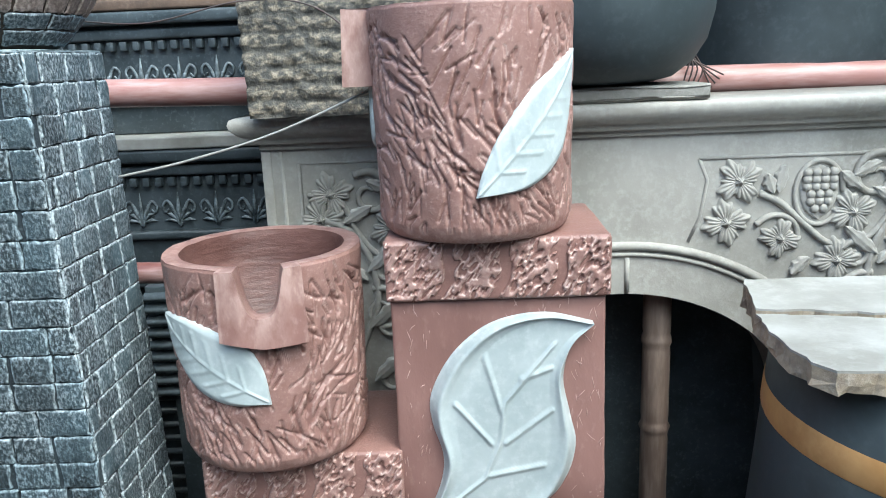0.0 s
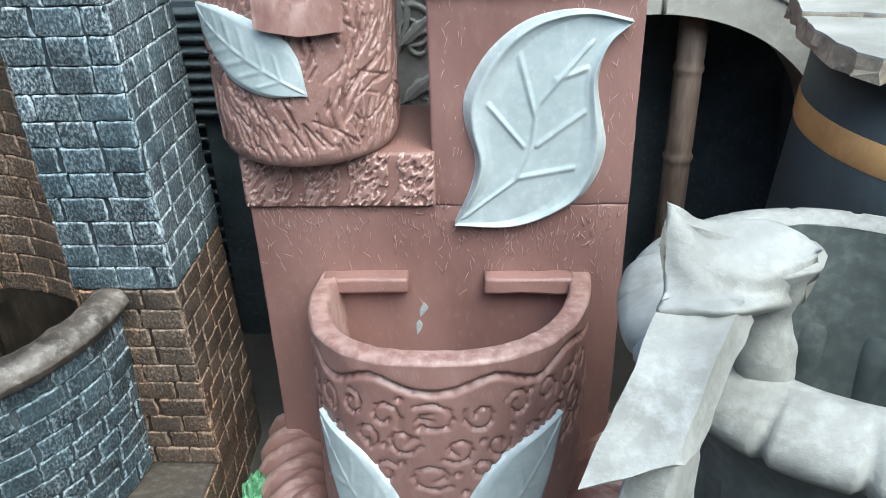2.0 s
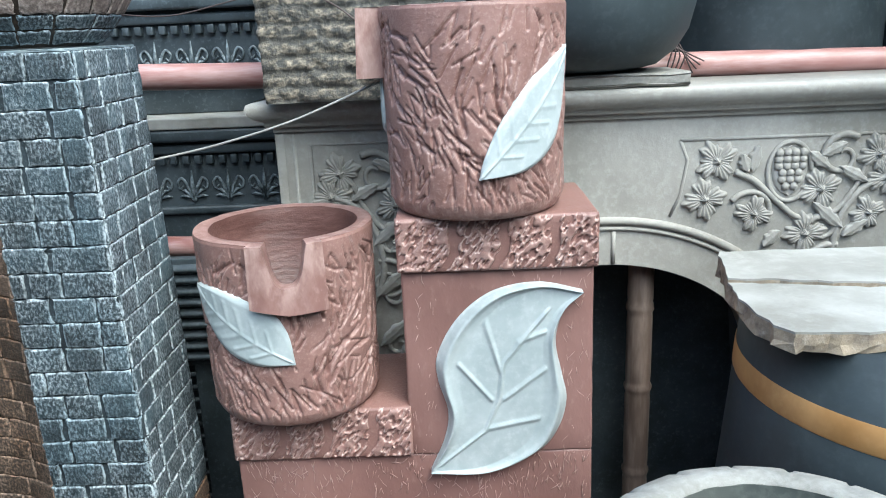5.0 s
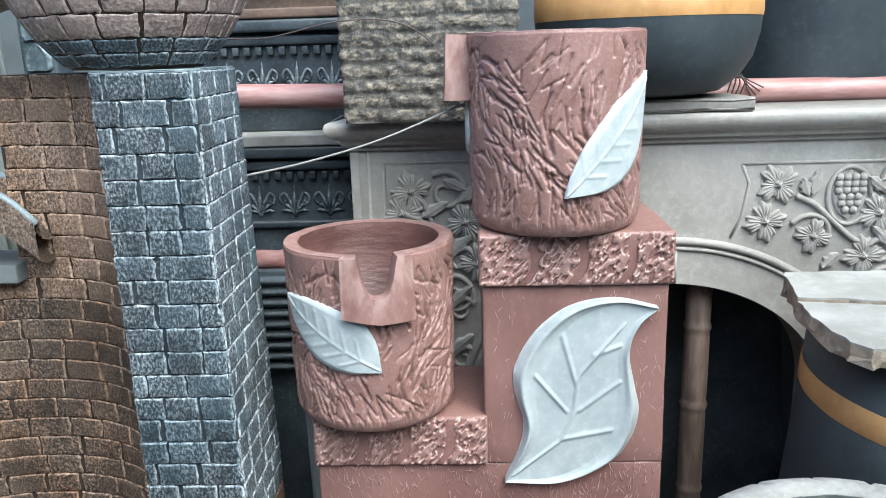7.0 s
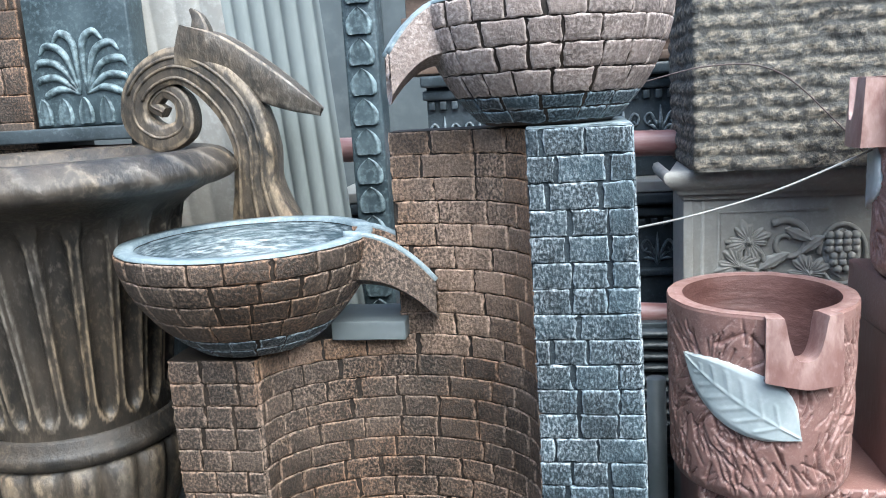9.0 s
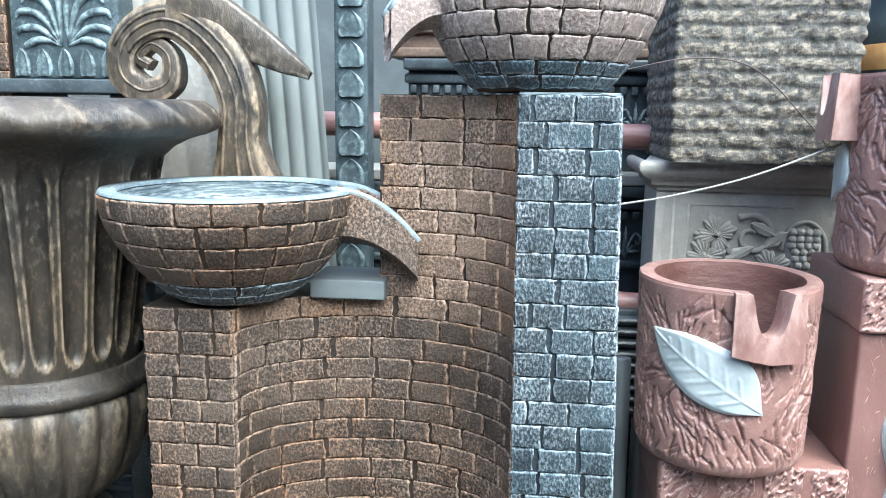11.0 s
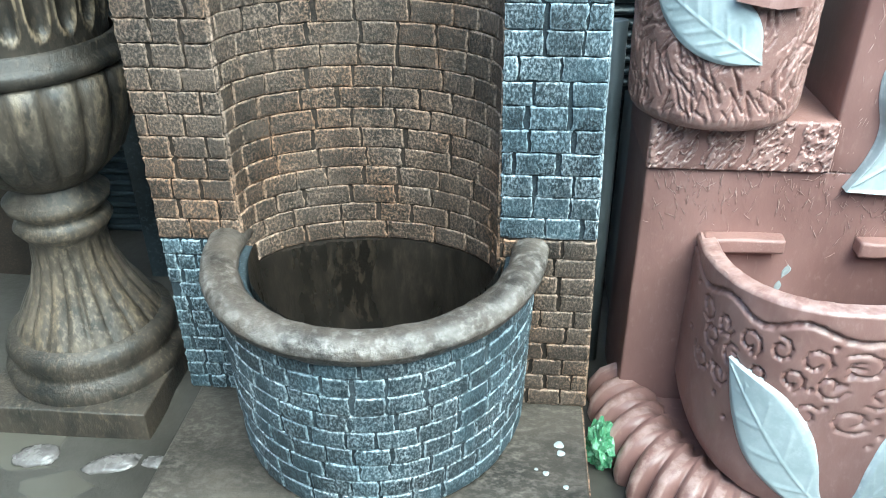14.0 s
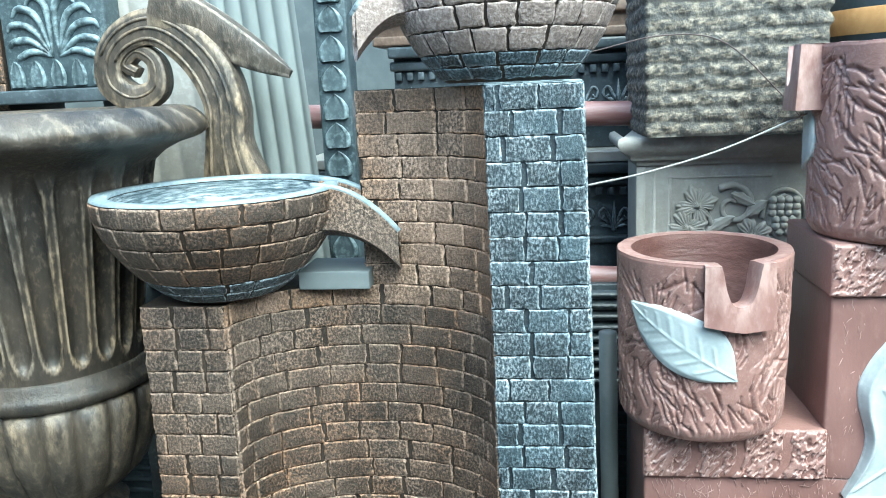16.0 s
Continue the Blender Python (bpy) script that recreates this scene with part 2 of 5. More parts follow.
def box(x0, x1, y0, y1, z0, z1, bevel=0.004, bm=None, jag=0.0, cuts=0):
    b = bmesh.new()
    bmesh.ops.create_cube(b, size=1)
    for v in b.verts:
        v.co = ((x0 + x1) / 2 + v.co.x * (x1 - x0), (y0 + y1) / 2 + v.co.y * (y1 - y0), (z0 + z1) / 2 + v.co.z * (z1 - z0))
    if cuts:
        bmesh.ops.subdivide_edges(b, edges=b.edges[:], cuts=cuts, use_grid_fill=True)
    if bevel:
        es = [e for e in b.edges if e.calc_face_angle(0) > 1]
        bmesh.ops.bevel(b, geom=es, offset=bevel, segments=2, affect="EDGES", profile=0.6)
    if jag:
        for v in b.verts:
            v.co += Vector(noise.noise_vector(v.co * 23)) * jag
    if bm is None:
        return b
    me = bpy.data.meshes.new("tmp")
    b.to_mesh(me)
    b.free()
    bm.from_mesh(me)
    bpy.data.meshes.remove(me)
    return bm


def lathe(profile, centre, segs=64, flute=None, bm=None, a0=0.0, a1=2 * math.pi, worn=None):
    """Turns (r, z) about an upright axis; flute(a, r, z) gives the radius."""
    cx, cy = centre
    full = abs(a1 - a0 - 2 * math.pi) < 1e-6
    n = segs if full else segs + 1

    def f(i, j):
        a = a0 + (a1 - a0) * i / segs
        r, z = profile[j]
        if flute:
            r = flute(a, r, z)
        return (cx + r * math.cos(a), cy + r * math.sin(a), z)
    return sheet(f, n, len(profile), full, bm, (lambda i, j: worn(a0 + (a1 - a0) * i / segs, *profile[j])) if worn else None)


def tube(pts, radius, sides=10, bm=None, flat=1.0, up=Vector((0, 1, 0))):
    """A round bar along pts; radius a number or a list; flat scales it along up."""
    bm = bm or bmesh.new()
    pts = [Vector(p) for p in pts]
    n = len(pts)
    rad = radius if isinstance(radius, (list, tuple)) else [radius] * n
    rows = []
    for k in range(n):
        d = (pts[min(k + 1, n - 1)] - pts[max(k - 1, 0)]).normalized()
        s = d.cross(up)
        s = s.normalized() if s.length > 1e-4 else Vector((1, 0, 0))
        w = s.cross(d).normalized()
        rows.append([bm.verts.new(pts[k] + s * rad[k] * math.cos(a) + w * rad[k] * flat * math.sin(a)) for a in [2 * math.pi * q / sides for q in range(sides)]])
    for k in range(n - 1):
        for q in range(sides):
            bm.faces.new((rows[k][q], rows[k][(q + 1) % sides], rows[k + 1][(q + 1) % sides], rows[k + 1][q]))
    bm.faces.new(rows[0])
    bm.faces.new(rows[-1])
    return bm


def spline(pts, n):
    """n points on a smooth line through pts, evenly in parameter."""
    p = [Vector(q) for q in pts]
    p = [2 * p[0] - p[1]] + p + [2 * p[-1] - p[-2]]
    out = []
    for k in range(n):
        t = k / (n - 1) * (len(p) - 3)
        i = min(int(t), len(p) - 4)
        u = t - i
        a, b, c, d = p[i:i + 4]
        out.append(0.5 * (2 * b + (c - a) * u + (2 * a - 5 * b + 4 * c - d) * u * u + (3 * b - a - 3 * c + d) * u ** 3))
    return out


def extrude_plan(outline, z0, z1, bm=None):
    """An upright prism over a plan outline."""
    bm = bm or bmesh.new()
    lo = [bm.verts.new((x, y, z0)) for x, y in outline]
    hi = [bm.verts.new((x, y, z1)) for x, y in outline]
    n = len(outline)
    for i in range(n):
        bm.faces.new((lo[i], lo[(i + 1) % n], hi[(i + 1) % n], hi[i]))
    bm.faces.new(hi)
    bm.faces.new(lo[::-1])
    return bm


def leaf_relief(left, right, place, thick, veins, rim=0.0, n=80, m=44, vein=0.0026):
    """A raised leaf between two side lines (both from tip to stem) on the surface place(x, z, out)."""
    la, ra = spline([(x, z, 0) for x, z in left], n), spline([(x, z, 0) for x, z in right], n)
    segs = [(Vector(a), Vector(b)) for a, b in veins]

    def height(p, u):
        edge = 1 - abs(2 * u - 1)
        h = thick * min(1, edge * 5) ** 0.6
        if rim:
            h += rim * math.exp(-((edge - 0.13) / 0.06) ** 2) - rim * 0.5 * min(1, max(0, edge - 0.2) * 6)
        ridge = 0.0
        for a, b in segs:
            t = max(0, min(1, (p - a).dot(b - a) / (b - a).length_squared))
            d = (p - a - (b - a) * t).length
            ridge = max(ridge, math.exp(-(d / vein) ** 2) - 0.3 * math.exp(-((d - vein * 2.6) / (vein * 1.3)) ** 2))
        h += max(0.0022, thick * 0.25) * ridge
        return h

    def f(i, j):
        if j in (0, m + 1):
            p = (la if j == 0 else ra)[i]
            return place(p.x, p.y, -0.004)
        u = (j - 1) / (m - 1)
        p = la[i].lerp(ra[i], u)
        return place(p.x, p.y, max(0.002, height(Vector((p.x, p.y)), u)))
    return sheet(f, n, m + 2, rub=lambda i, j: 1.0 if j in (1, 2, m, m - 1) else 0.2)


def brick_piece(parent, surf, u0, u1, v0, v1, h, material, rng):
    """One flat moulded brick with a ragged, rubbed edge on the surface surf(u, v, out)."""
    ph = rng.uniform(0, 99)
    e = 0.0038
    us = [u0, u0, u0 + e] + [u0 + (u1 - u0) * k / 5 for k in (1, 2, 3, 4)] + [u1 - e, u1, u1]
    vs = [v0, v0, v0 + e, v0 + (v1 - v0) * 0.38, v0 + (v1 - v0) * 0.66, v1 - e, v1, v1]
    nu, nv = len(us), len(vs)

    def f(i, j):
        ii, jj = min(max(i, 1), nu - 2), min(max(j, 1), nv - 2)
        rim_u, rim_v = ii in (1, nu - 2), jj in (1, nv - 2)
        k = 0.0034 if rim_u or rim_v else 0.0018
        u = us[i] + noise.noise((ph, ii * 0.8, jj * 1.3)) * k * 1.5
        v = vs[j] + noise.noise((ph + 7, ii * 0.9, jj * 1.3)) * k
        if i in (0, nu - 1) or j in (0, nv - 1):
            return surf(u, v, -0.003)
        edge = rim_u or rim_v
        return surf(u, v, h * (0.86 if edge else 1.0) + noise.noise((ph, ii * 1.9, jj * 2.3)) * (0.0014 if edge else 0.0009))
    bm = sheet(f, nu, nv, rub=lambda i, j: 1.0 if i in (1, nu - 2) or j in (1, nv - 2) else 0.0)
    return part("brick", bm, material, parent)


def lay_bricks(parent, surf, width, z0, z1, course, length, material, seed, h=0.006, gap=0.007, keep=None):
    """Courses of bricks over surf; width and material may follow the height; keep(u, z) says where."""
    rng = random.Random(seed)
    rows = max(1, round((z1 - z0) / course))
    step = (z1 - z0) / rows
    for k in range(rows):
        a, b = z0 + k * step + gap * 0.2, z0 + (k + 1) * step - gap * 0.2
        w = width((a + b) / 2) if callable(width) else width
        u = -rng.uniform(0.15, 0.75) * length if k % 2 else -rng.uniform(0, 0.2) * length
        while u < w - 0.006:
            e = u + length * rng.uniform(0.78, 1.25)
            slit = gap * rng.choice((0.35, 0.6, 0.9, 1.2))
            p, q = max(u, 0.0) + (gap * 0.3 if u > 0 else 0.0005), min(e, w) - (slit if e < w else 0.0005)
            if w - e < 0.02:
                q = w - 0.0005 if q > w - 0.03 else q
            if q - p > 0.012 and (keep is None or keep((p + q) / 2, (a + b) / 2)):
                mt = material((a + b) / 2) if callable(material) else material
                brick_piece(parent, surf, p, q, a, b, h * rng.uniform(0.75, 1.2), mt, rng)
            u = e


# ---- ground and back wall ----
def ground_z(x, y):
    return GROUND + 0.012 * noise.noise((x * 1.7, y * 1.7, 3.0)) + 0.004 * noise.noise((x * 9, y * 9, 1.0)) + (0.012 if y > 1.35 else 0.0)


tagged(part("ground", sheet(lambda i, j: ((x := (i - 70) * 0.05 * (1 + 0.0016 * (i - 70) ** 2)), (y := 1.0 + (j - 70) * 0.05 * (1 + 0.0016 * (j - 70) ** 2)), ground_z(x, y)), 141, 141), MUD), "wet brown muddy ground of a sculpture yard", "ground", kind="structure")
tagged(part("water", sheet(lambda i, j: (-3.2 + i * 0.4, -0.4 + j * 0.2, GROUND - 0.001 + 0.0006 * noise.noise((i, j, 0))), 9, 10), PUDDLE), "shallow muddy puddle with a glossy surface", "puddle", kind="structure")
tagged(part("wall_north", box(-6, 6, 3.4, 3.6, GROUND - 0.3, 3.2, 0.01), WALL), "dull dark grey wall behind the stock", "wall", kind="structure")

# Unseen walls, added to keep low sky light off the lower parts.
SKY_BLOCKER = surface("plain_sky_blocker", (0.13, 0.135, 0.13), (0.22, 0.225, 0.215), (0.32, 0.32, 0.31), grain=15, blotch=1.5, rough=0.9, bump=0.3, brush=0.3)
for name, x0, x1, y0, y1 in (("wall_west", -3.4, -3.2, -2.6, 3.4), ("wall_east", 2.7, 2.9, -2.6, 3.4), ("wall_south", -3.4, 2.9, -2.8, -2.6)):
    tagged(part(name, box(x0, x1, y0, y1, GROUND - 0.3, 2.9, 0.01), SKY_BLOCKER), "unseen plain grey wall, added to block low sky light", "wall", kind="structure")

# ---- brick fountain ----
FRONT, BACK = 1.21, 1.475


def right_edge(z):
    return -0.603 + 0.0265 * (1.325 - z)


def left_edge(z):
    return -0.782 + 0.010 * (1.325 - z)


NCX, NRX, NRY = -1.047, 0.275, 0.168


def niche_at(a, z, out):
    r = 1 - out / 0.2
    return (NCX - NRX * r * math.cos(a), FRONT + NRY * r * math.sin(a), z)


fountain = thing("brick_fountain", (-1.04, 1.2, GROUND), "tall blue and brown moulded brick-pattern fountain with a rounded basin", "fountain")
HIGH, LOW, SLAB_Z = 1.325, 0.91, -0.06
STEP = math.acos((NCX + 1.062) / NRX)

# cores behind the bricks
core = bmesh.new()
arc = [niche_at(STEP + (math.pi - STEP) * k / 14, 0, 0)[:2] for k in range(15)]
outline = [niche_at(math.pi * k / 26, 0, 0)[:2] for k in range(27)] + [(NCX + NRX + 0.002, FRONT)]
extrude_plan([(-1.32, BACK - 0.002)] + [(x, y) for x, y in outline[:-1]] + [(-0.775, BACK - 0.002)], SLAB_Z, LOW, core)
niche = part("niche", core, BROWN_JOINT, fountain, "brown curved brick niche", smooth=False)
up = extrude_plan([(-1.064, BACK - 0.002)] + arc + [(-0.776, BACK - 0.002)], LOW - 0.001, HIGH, None)
part("niche_top", up, BROWN_JOINT, fountain, "brown upper half of the niche", smooth=False)


def pier(x0f, x1f, z0, z1, mat, name, label):
    def f(i, j):
        z = z0 + (z1 - z0) * j / 12
        return [(x0f(z), FRONT, z), (x1f(z), FRONT, z), (x1f(z), BACK, z), (x0f(z), BACK, z)][i]
    b = sheet(f, 4, 13, True)
    b.faces.new([v for v in b.verts if abs(v.co.z - z1) < 1e-6])
    return part(name, b, mat, fountain, label, smooth=False)


right_pier = pier(left_edge, right_edge, 0.378, HIGH, BLUE_JOINT, "right_pier", "blue brick pier rubbed with white")
right_foot = pier(left_edge, right_edge, SLAB_Z - 0.004, 0.378, BROWN_JOINT, "right_pier_foot", "brown foot of the pier")
left_pier = pier(lambda z: -1.50, lambda z: -1.322, 0.35, LOW, BROWN_JOINT, "left_pier", "brown brick pier")
left_foot = pier(lambda z: -1.50, lambda z: -1.322, SLAB_Z - 0.004, 0.35, BLUE_JOINT, "left_pier_foot", "blue foot of the pier")

part("pier_top", box(left_edge(HIGH) + 0.001, right_edge(HIGH), FRONT - 0.004, BACK, HIGH - 0.001, HIGH + 0.004, 0.002, cuts=4, jag=0.001), BOWL_RIM, right_pier, "pale rubbed top of the pier")

# plinth slab
slab_core = part("plinth", box(-1.48, -0.573, 0.835, 1.50, GROUND - 0.02, SLAB_Z, 0.006, cuts=6, jag=0.002), PLINTH, fountain, "stained brown plinth slab")
lay_bricks(slab_core, lambda u, v, o: (-1.478 + u, 0.836 - o, v), 0.90, GROUND, SLAB_Z - 0.006, 0.06, 0.075, BLUE, 31, h=0.004)
lay_bricks(slab_core, lambda u, v, o: (-0.574 + o, 0.84 + u, v), 0.64, GROUND, SLAB_Z - 0.006, 0.062, 0.085, BROWN, 32, h=0.004)

# basin: leaning half-oval wall and a thick rolled rim
BCX = -1.03


def basin_at(u, z, out, rx=0.315, ry=0.35):
    a = u / 0.33
    k = 1 + 0.05 * (z - SLAB_Z) / 0.4
    return (BCX - (rx * k + out) * math.cos(a), FRONT - (ry * k + out) * math.sin(a), z)


ARC = math.pi * 0.33
wall_rows = [(0.0, SLAB_Z - 0.01), (0.0, 0.1), (0.0, 0.34), (-0.06, 0.335), (-0.065, 0.1), (-0.075, -0.05)]
basin = part("basin", sheet(lambda i, j: basin_at(ARC * i / 60, wall_rows[j][1], wall_rows[j][0]), 61, len(wall_rows)), BLUE_JOINT, fountain, "rounded blue brick basin")
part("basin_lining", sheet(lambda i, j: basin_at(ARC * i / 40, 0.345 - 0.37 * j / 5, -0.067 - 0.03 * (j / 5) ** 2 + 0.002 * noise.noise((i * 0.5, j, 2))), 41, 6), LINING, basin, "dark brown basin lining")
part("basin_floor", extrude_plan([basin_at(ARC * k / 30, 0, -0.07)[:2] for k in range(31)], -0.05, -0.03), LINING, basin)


def rim_row(i, j):
    a = -0.12 + (ARC + 0.24) * i / 90
    q = 2 * math.pi * j / 14
    w = 0.003 * noise.noise((i * 0.35, j * 0.5, 5)) + 0.0015 * noise.noise((i * 1.3, j * 1.2, 8))
    fade = 1.0 if 3 < i < 87 else 0.55 + 0.15 * min(i, 90 - i)
    return basin_at(a, 0.352 + (0.030 + w) * fade * math.sin(q), -0.012 + (0.038 + w) * fade * math.cos(q))


part("basin_rim", sheet(lambda i, j: rim_row(i, j % 14), 91, 15, rub=lambda i, j: 0.8 if j % 14 in (1, 2) else 0.0), RIM, basin, "thick rolled brown-grey rim with chipped paint")

# bricks of the fountain
COURSE, LENGTH = 0.0465, 0.078
lay_bricks(right_pier, lambda u, v, o: (left_edge(v) + u, FRONT - o, v), lambda z: right_edge(z) - left_edge(z), 0.38, HIGH, COURSE, LENGTH, BLUE, 1)
lay_bricks(right_pier, lambda u, v, o: (right_edge(v) + o, FRONT + u, v), BACK - FRONT, 0.38, HIGH, COURSE, 0.07, BLUE_PALE, 2, h=0.004, gap=0.006)
lay_bricks(right_foot, lambda u, v, o: (left_edge(v) + u, FRONT - o, v), lambda z: right_edge(z) - left_edge(z), SLAB_Z, 0.376, 0.043, 0.07, BROWN, 3)
lay_bricks(right_foot, lambda u, v, o: (right_edge(v) + o, FRONT + u, v), BACK - FRONT, SLAB_Z, 0.376, 0.043, 0.075, BROWN, 4, h=0.003)
lay_bricks(left_pier, lambda u, v, o: (-1.5 + u, FRONT - o, v), 0.178, 0.352, LOW, COURSE, 0.072, BROWN, 5)
lay_bricks(left_foot, lambda u, v, o: (-1.5 + u, FRONT - o, v), 0.178, SLAB_Z, 0.348, 0.037, 0.05, BLUE, 6)
NARC = 0.70
lay_bricks(niche, lambda u, v, o: niche_at(math.pi * u / NARC, v, o), NARC, 0.273, LOW, 0.0455, 0.078, lambda z: BROWN_RUBBED_LIT if z > 0.86 else BROWN, 7, h=0.005, gap=0.006)
USTEP = NARC * STEP / math.pi
lay_bricks(niche, lambda u, v, o: niche_at(math.pi * (u + USTEP) / NARC, v, o), NARC - USTEP, LOW, HIGH, 0.046, 0.083, BROWN_RUBBED_LIT, 8, h=0.006, gap=0.006)
part("niche_lining", sheet(lambda i, j: niche_at(math.pi * i / 40, -0.04 + 0.316 * j / 12, 0.0035 + 0.0025 * noise.noise((i * 0.35, j * 0.25, 6.0)) - 0.006 * (j == 12)), 41, 13), LINING, niche, "dark smeared lining below the bricks")
lay_bricks(basin, lambda u, v, o: basin_at(u, v, o), ARC, SLAB_Z + 0.005, 0.335, 0.044, 0.07, BLUE, 9, h=0.005)
part("ledge", box(-1.20, -1.045, 1.33, 1.47, LOW, LOW + 0.040, 0.003, cuts=2, jag=0.001), PIPE, fountain, "grey cement ledge")

# paint flecks dropped on the plinth
for k, (x, y, r) in enumerate(((-0.63, 1.075, 0.011), (-0.627, 1.05, 0.009), (-0.66, 0.99, 0.007), (-0.62, 0.955, 0.006), (-0.68, 1.0, 0.004))):
    tagged(part("paint_splash", lathe([(r, SLAB_Z + 0.001), (r * 0.7, SLAB_Z + 0.003), (0.0005, SLAB_Z + 0.0035)], (x, y), 12, lambda a, q, z: q * (1 + 0.1 * math.sin(3 * a + r * 900))), STAIN), "pale dried paint splash on the plinth", "paint splash", "splashes on the plinth")


# ---- brick bowls with a spout ----
def spouted_bowl(cx, cy, z0, radius, height, direction, name_label, seed, spout_len, spout_drop, blunt=0.42, skin=None):
    skin = skin or BROWN
    bowl = thing("spouted_bowl", (cx, cy, z0), name_label, "bowl")
    base_r = radius * blunt

    def prof(t):
        return base_r + (radius - base_r) * math.sin(t * math.pi / 2) ** 0.8

    def at(u, v, o):
        a = u / radius
        t = max(0.0, min(1.0, (v - z0) / height))
        return (cx + (prof(t) + o) * math.cos(a), cy + (prof(t) + o) * math.sin(a), v)
    rows = [(0.001, z0 + 0.001)] + [(prof(k / 12), z0 + height * k / 12) for k in range(13)]
    shell = part("shell", lathe(rows, (cx, cy), 72), BROWN_JOINT, bowl, "brown brick-patterned shell")
    inner = [(prof(1.0) + 0.002, z0 + height - 0.001), (prof(1.0) + 0.001, z0 + height + 0.004), (radius - 0.030, z0 + height + 0.004)] + [(max(0.001, (prof(1 - k / 8) - 0.032)) * (1 if k < 8 else 0.0) + 0.001, z0 + height - 0.006 - (height - 0.05) * k / 8) for k in range(9)]
    part("rim", lathe(inner[:3] + [(radius - 0.032, z0 + height - 0.004)], (cx, cy), 72, lambda a, q, z: q + 0.0025 * noise.noise((math.cos(a) * 6, math.sin(a) * 6, q * 40))), BOWL_RIM, bowl, "pale rubbed rim")
    part("inside", lathe(inner[3:], (cx, cy), 72), BOWL_IN, bowl, "blue-grey brushed inside")
    zb = z0 + height * 0.24
    lay_bricks(shell, at, 2 * math.pi * radius, z0 + 0.004, zb, height * 0.12, 0.085, BLUE, seed, h=0.004)
    lay_bricks(shell, at, 2 * math.pi * radius, zb, z0 + height - 0.002, height * 0.19, 0.075, skin, seed + 1, h=0.005)
    # open channel that droops at its end
    d = Vector((math.cos(direction), math.sin(direction), 0))
    s = Vector((-d.y, d.x, 0))
    n = 12
    path = []
    for k in range(n + 1):
        t = k / n
        path.append((Vector((cx, cy, 0)) + d * (radius - 0.045 + spout_len * t), z0 + height + 0.004 - spout_drop * t ** 2.2, 0.068 - 0.008 * t, 0.088 - 0.018 * t))
    sect = [(-1, 0.0), (-1.0, -1.0), (-0.4, -1.22), (0.4, -1.22), (1, -1.0), (1, 0.0), (0.62, 0.0), (0.55, -0.45), (0, -0.6), (-0.55, -0.45), (-0.62, 0.0)]

    def f(i, j):
        p, z, w, hgt = path[i]
        su, sv = sect[j % len(sect)]
        q = p + s * w * su
        return (q.x + 0.002 * noise.noise((i, j, 3)), q.y, z + hgt * sv + 0.002 * noise.noise((i, j, 9)))
    b = sheet(f, n + 1, len(sect) + 1, rub=lambda i, j: 0.3 if j % len(sect) in (0, 5, 6, 10) else 0.0)
    b.verts.ensure_lookup_table()
    sharp(part("spout", b, skin, bowl, "stained brown open spout"), 40)
    for sg in (-1, 1):
        part("spout_edge", tube([p + s * w * 0.82 * sg + Vector((0, 0, z + 0.001)) for p, z, w, hgt in path], 0.0075, 8), BOWL_RIM, bowl, "pale rubbed edge of the spout")
    return bowl


spouted_bowl(-1.352, 1.315, LOW + 0.006, 0.25, 0.218, 0.10, "brown brick-pattern bowl, pale blue inside, on the lower pier", 41, 0.172, 0.10)
spouted_bowl(-0.745, 1.345, HIGH + 0.006, 0.225, 0.215, math.pi + 0.3, "brown brick-pattern bowl with a drooping spout, set on the tall pier", 51, 0.115, 0.085, 0.52, HAZED)


# ---- red leaf fountain ----
def strokes(count, umax, zmin, zmax, seed, length, width, depth, slant):
    rng = random.Random(seed)
    out = []
    for _ in range(count):
        u, z = rng.uniform(-umax, umax), rng.uniform(zmin, zmax)
        a = slant(u, z) + rng.gauss(0, 0.28)
        n = length * rng.uniform(0.4, 1.3)
        out.append((u, z, math.cos(a) * n / 2, math.sin(a) * n / 2, width * rng.uniform(0.6, 1.4), depth * rng.uniform(0.5, 1.2)))
    return np.array(out)


def carve(st, u, z, loop=0.0):
    """Depth below the skin left by all strokes at (u, z)."""
    du, dz = u - st[:, 0], z - st[:, 1]
    if loop:
        du = (du + loop / 2) % loop - loop / 2
    t = np.clip((du * st[:, 2] + dz * st[:, 3]) / (st[:, 2] ** 2 + st[:, 3] ** 2), -1, 1)
    d2 = (du - t * st[:, 2]) ** 2 + (dz - t * st[:, 3]) ** 2
    return float(np.minimum(np.sum(st[:, 5] * np.exp(-d2 / st[:, 4] ** 2)), 0.011))


def notch_top(s, half, depth):
    """How far the rim drops at s metres from the notch's middle."""
    q = abs(s)
    if q >= half:
        return 0.0
    return depth * (1 - (q / half) ** 3.4)


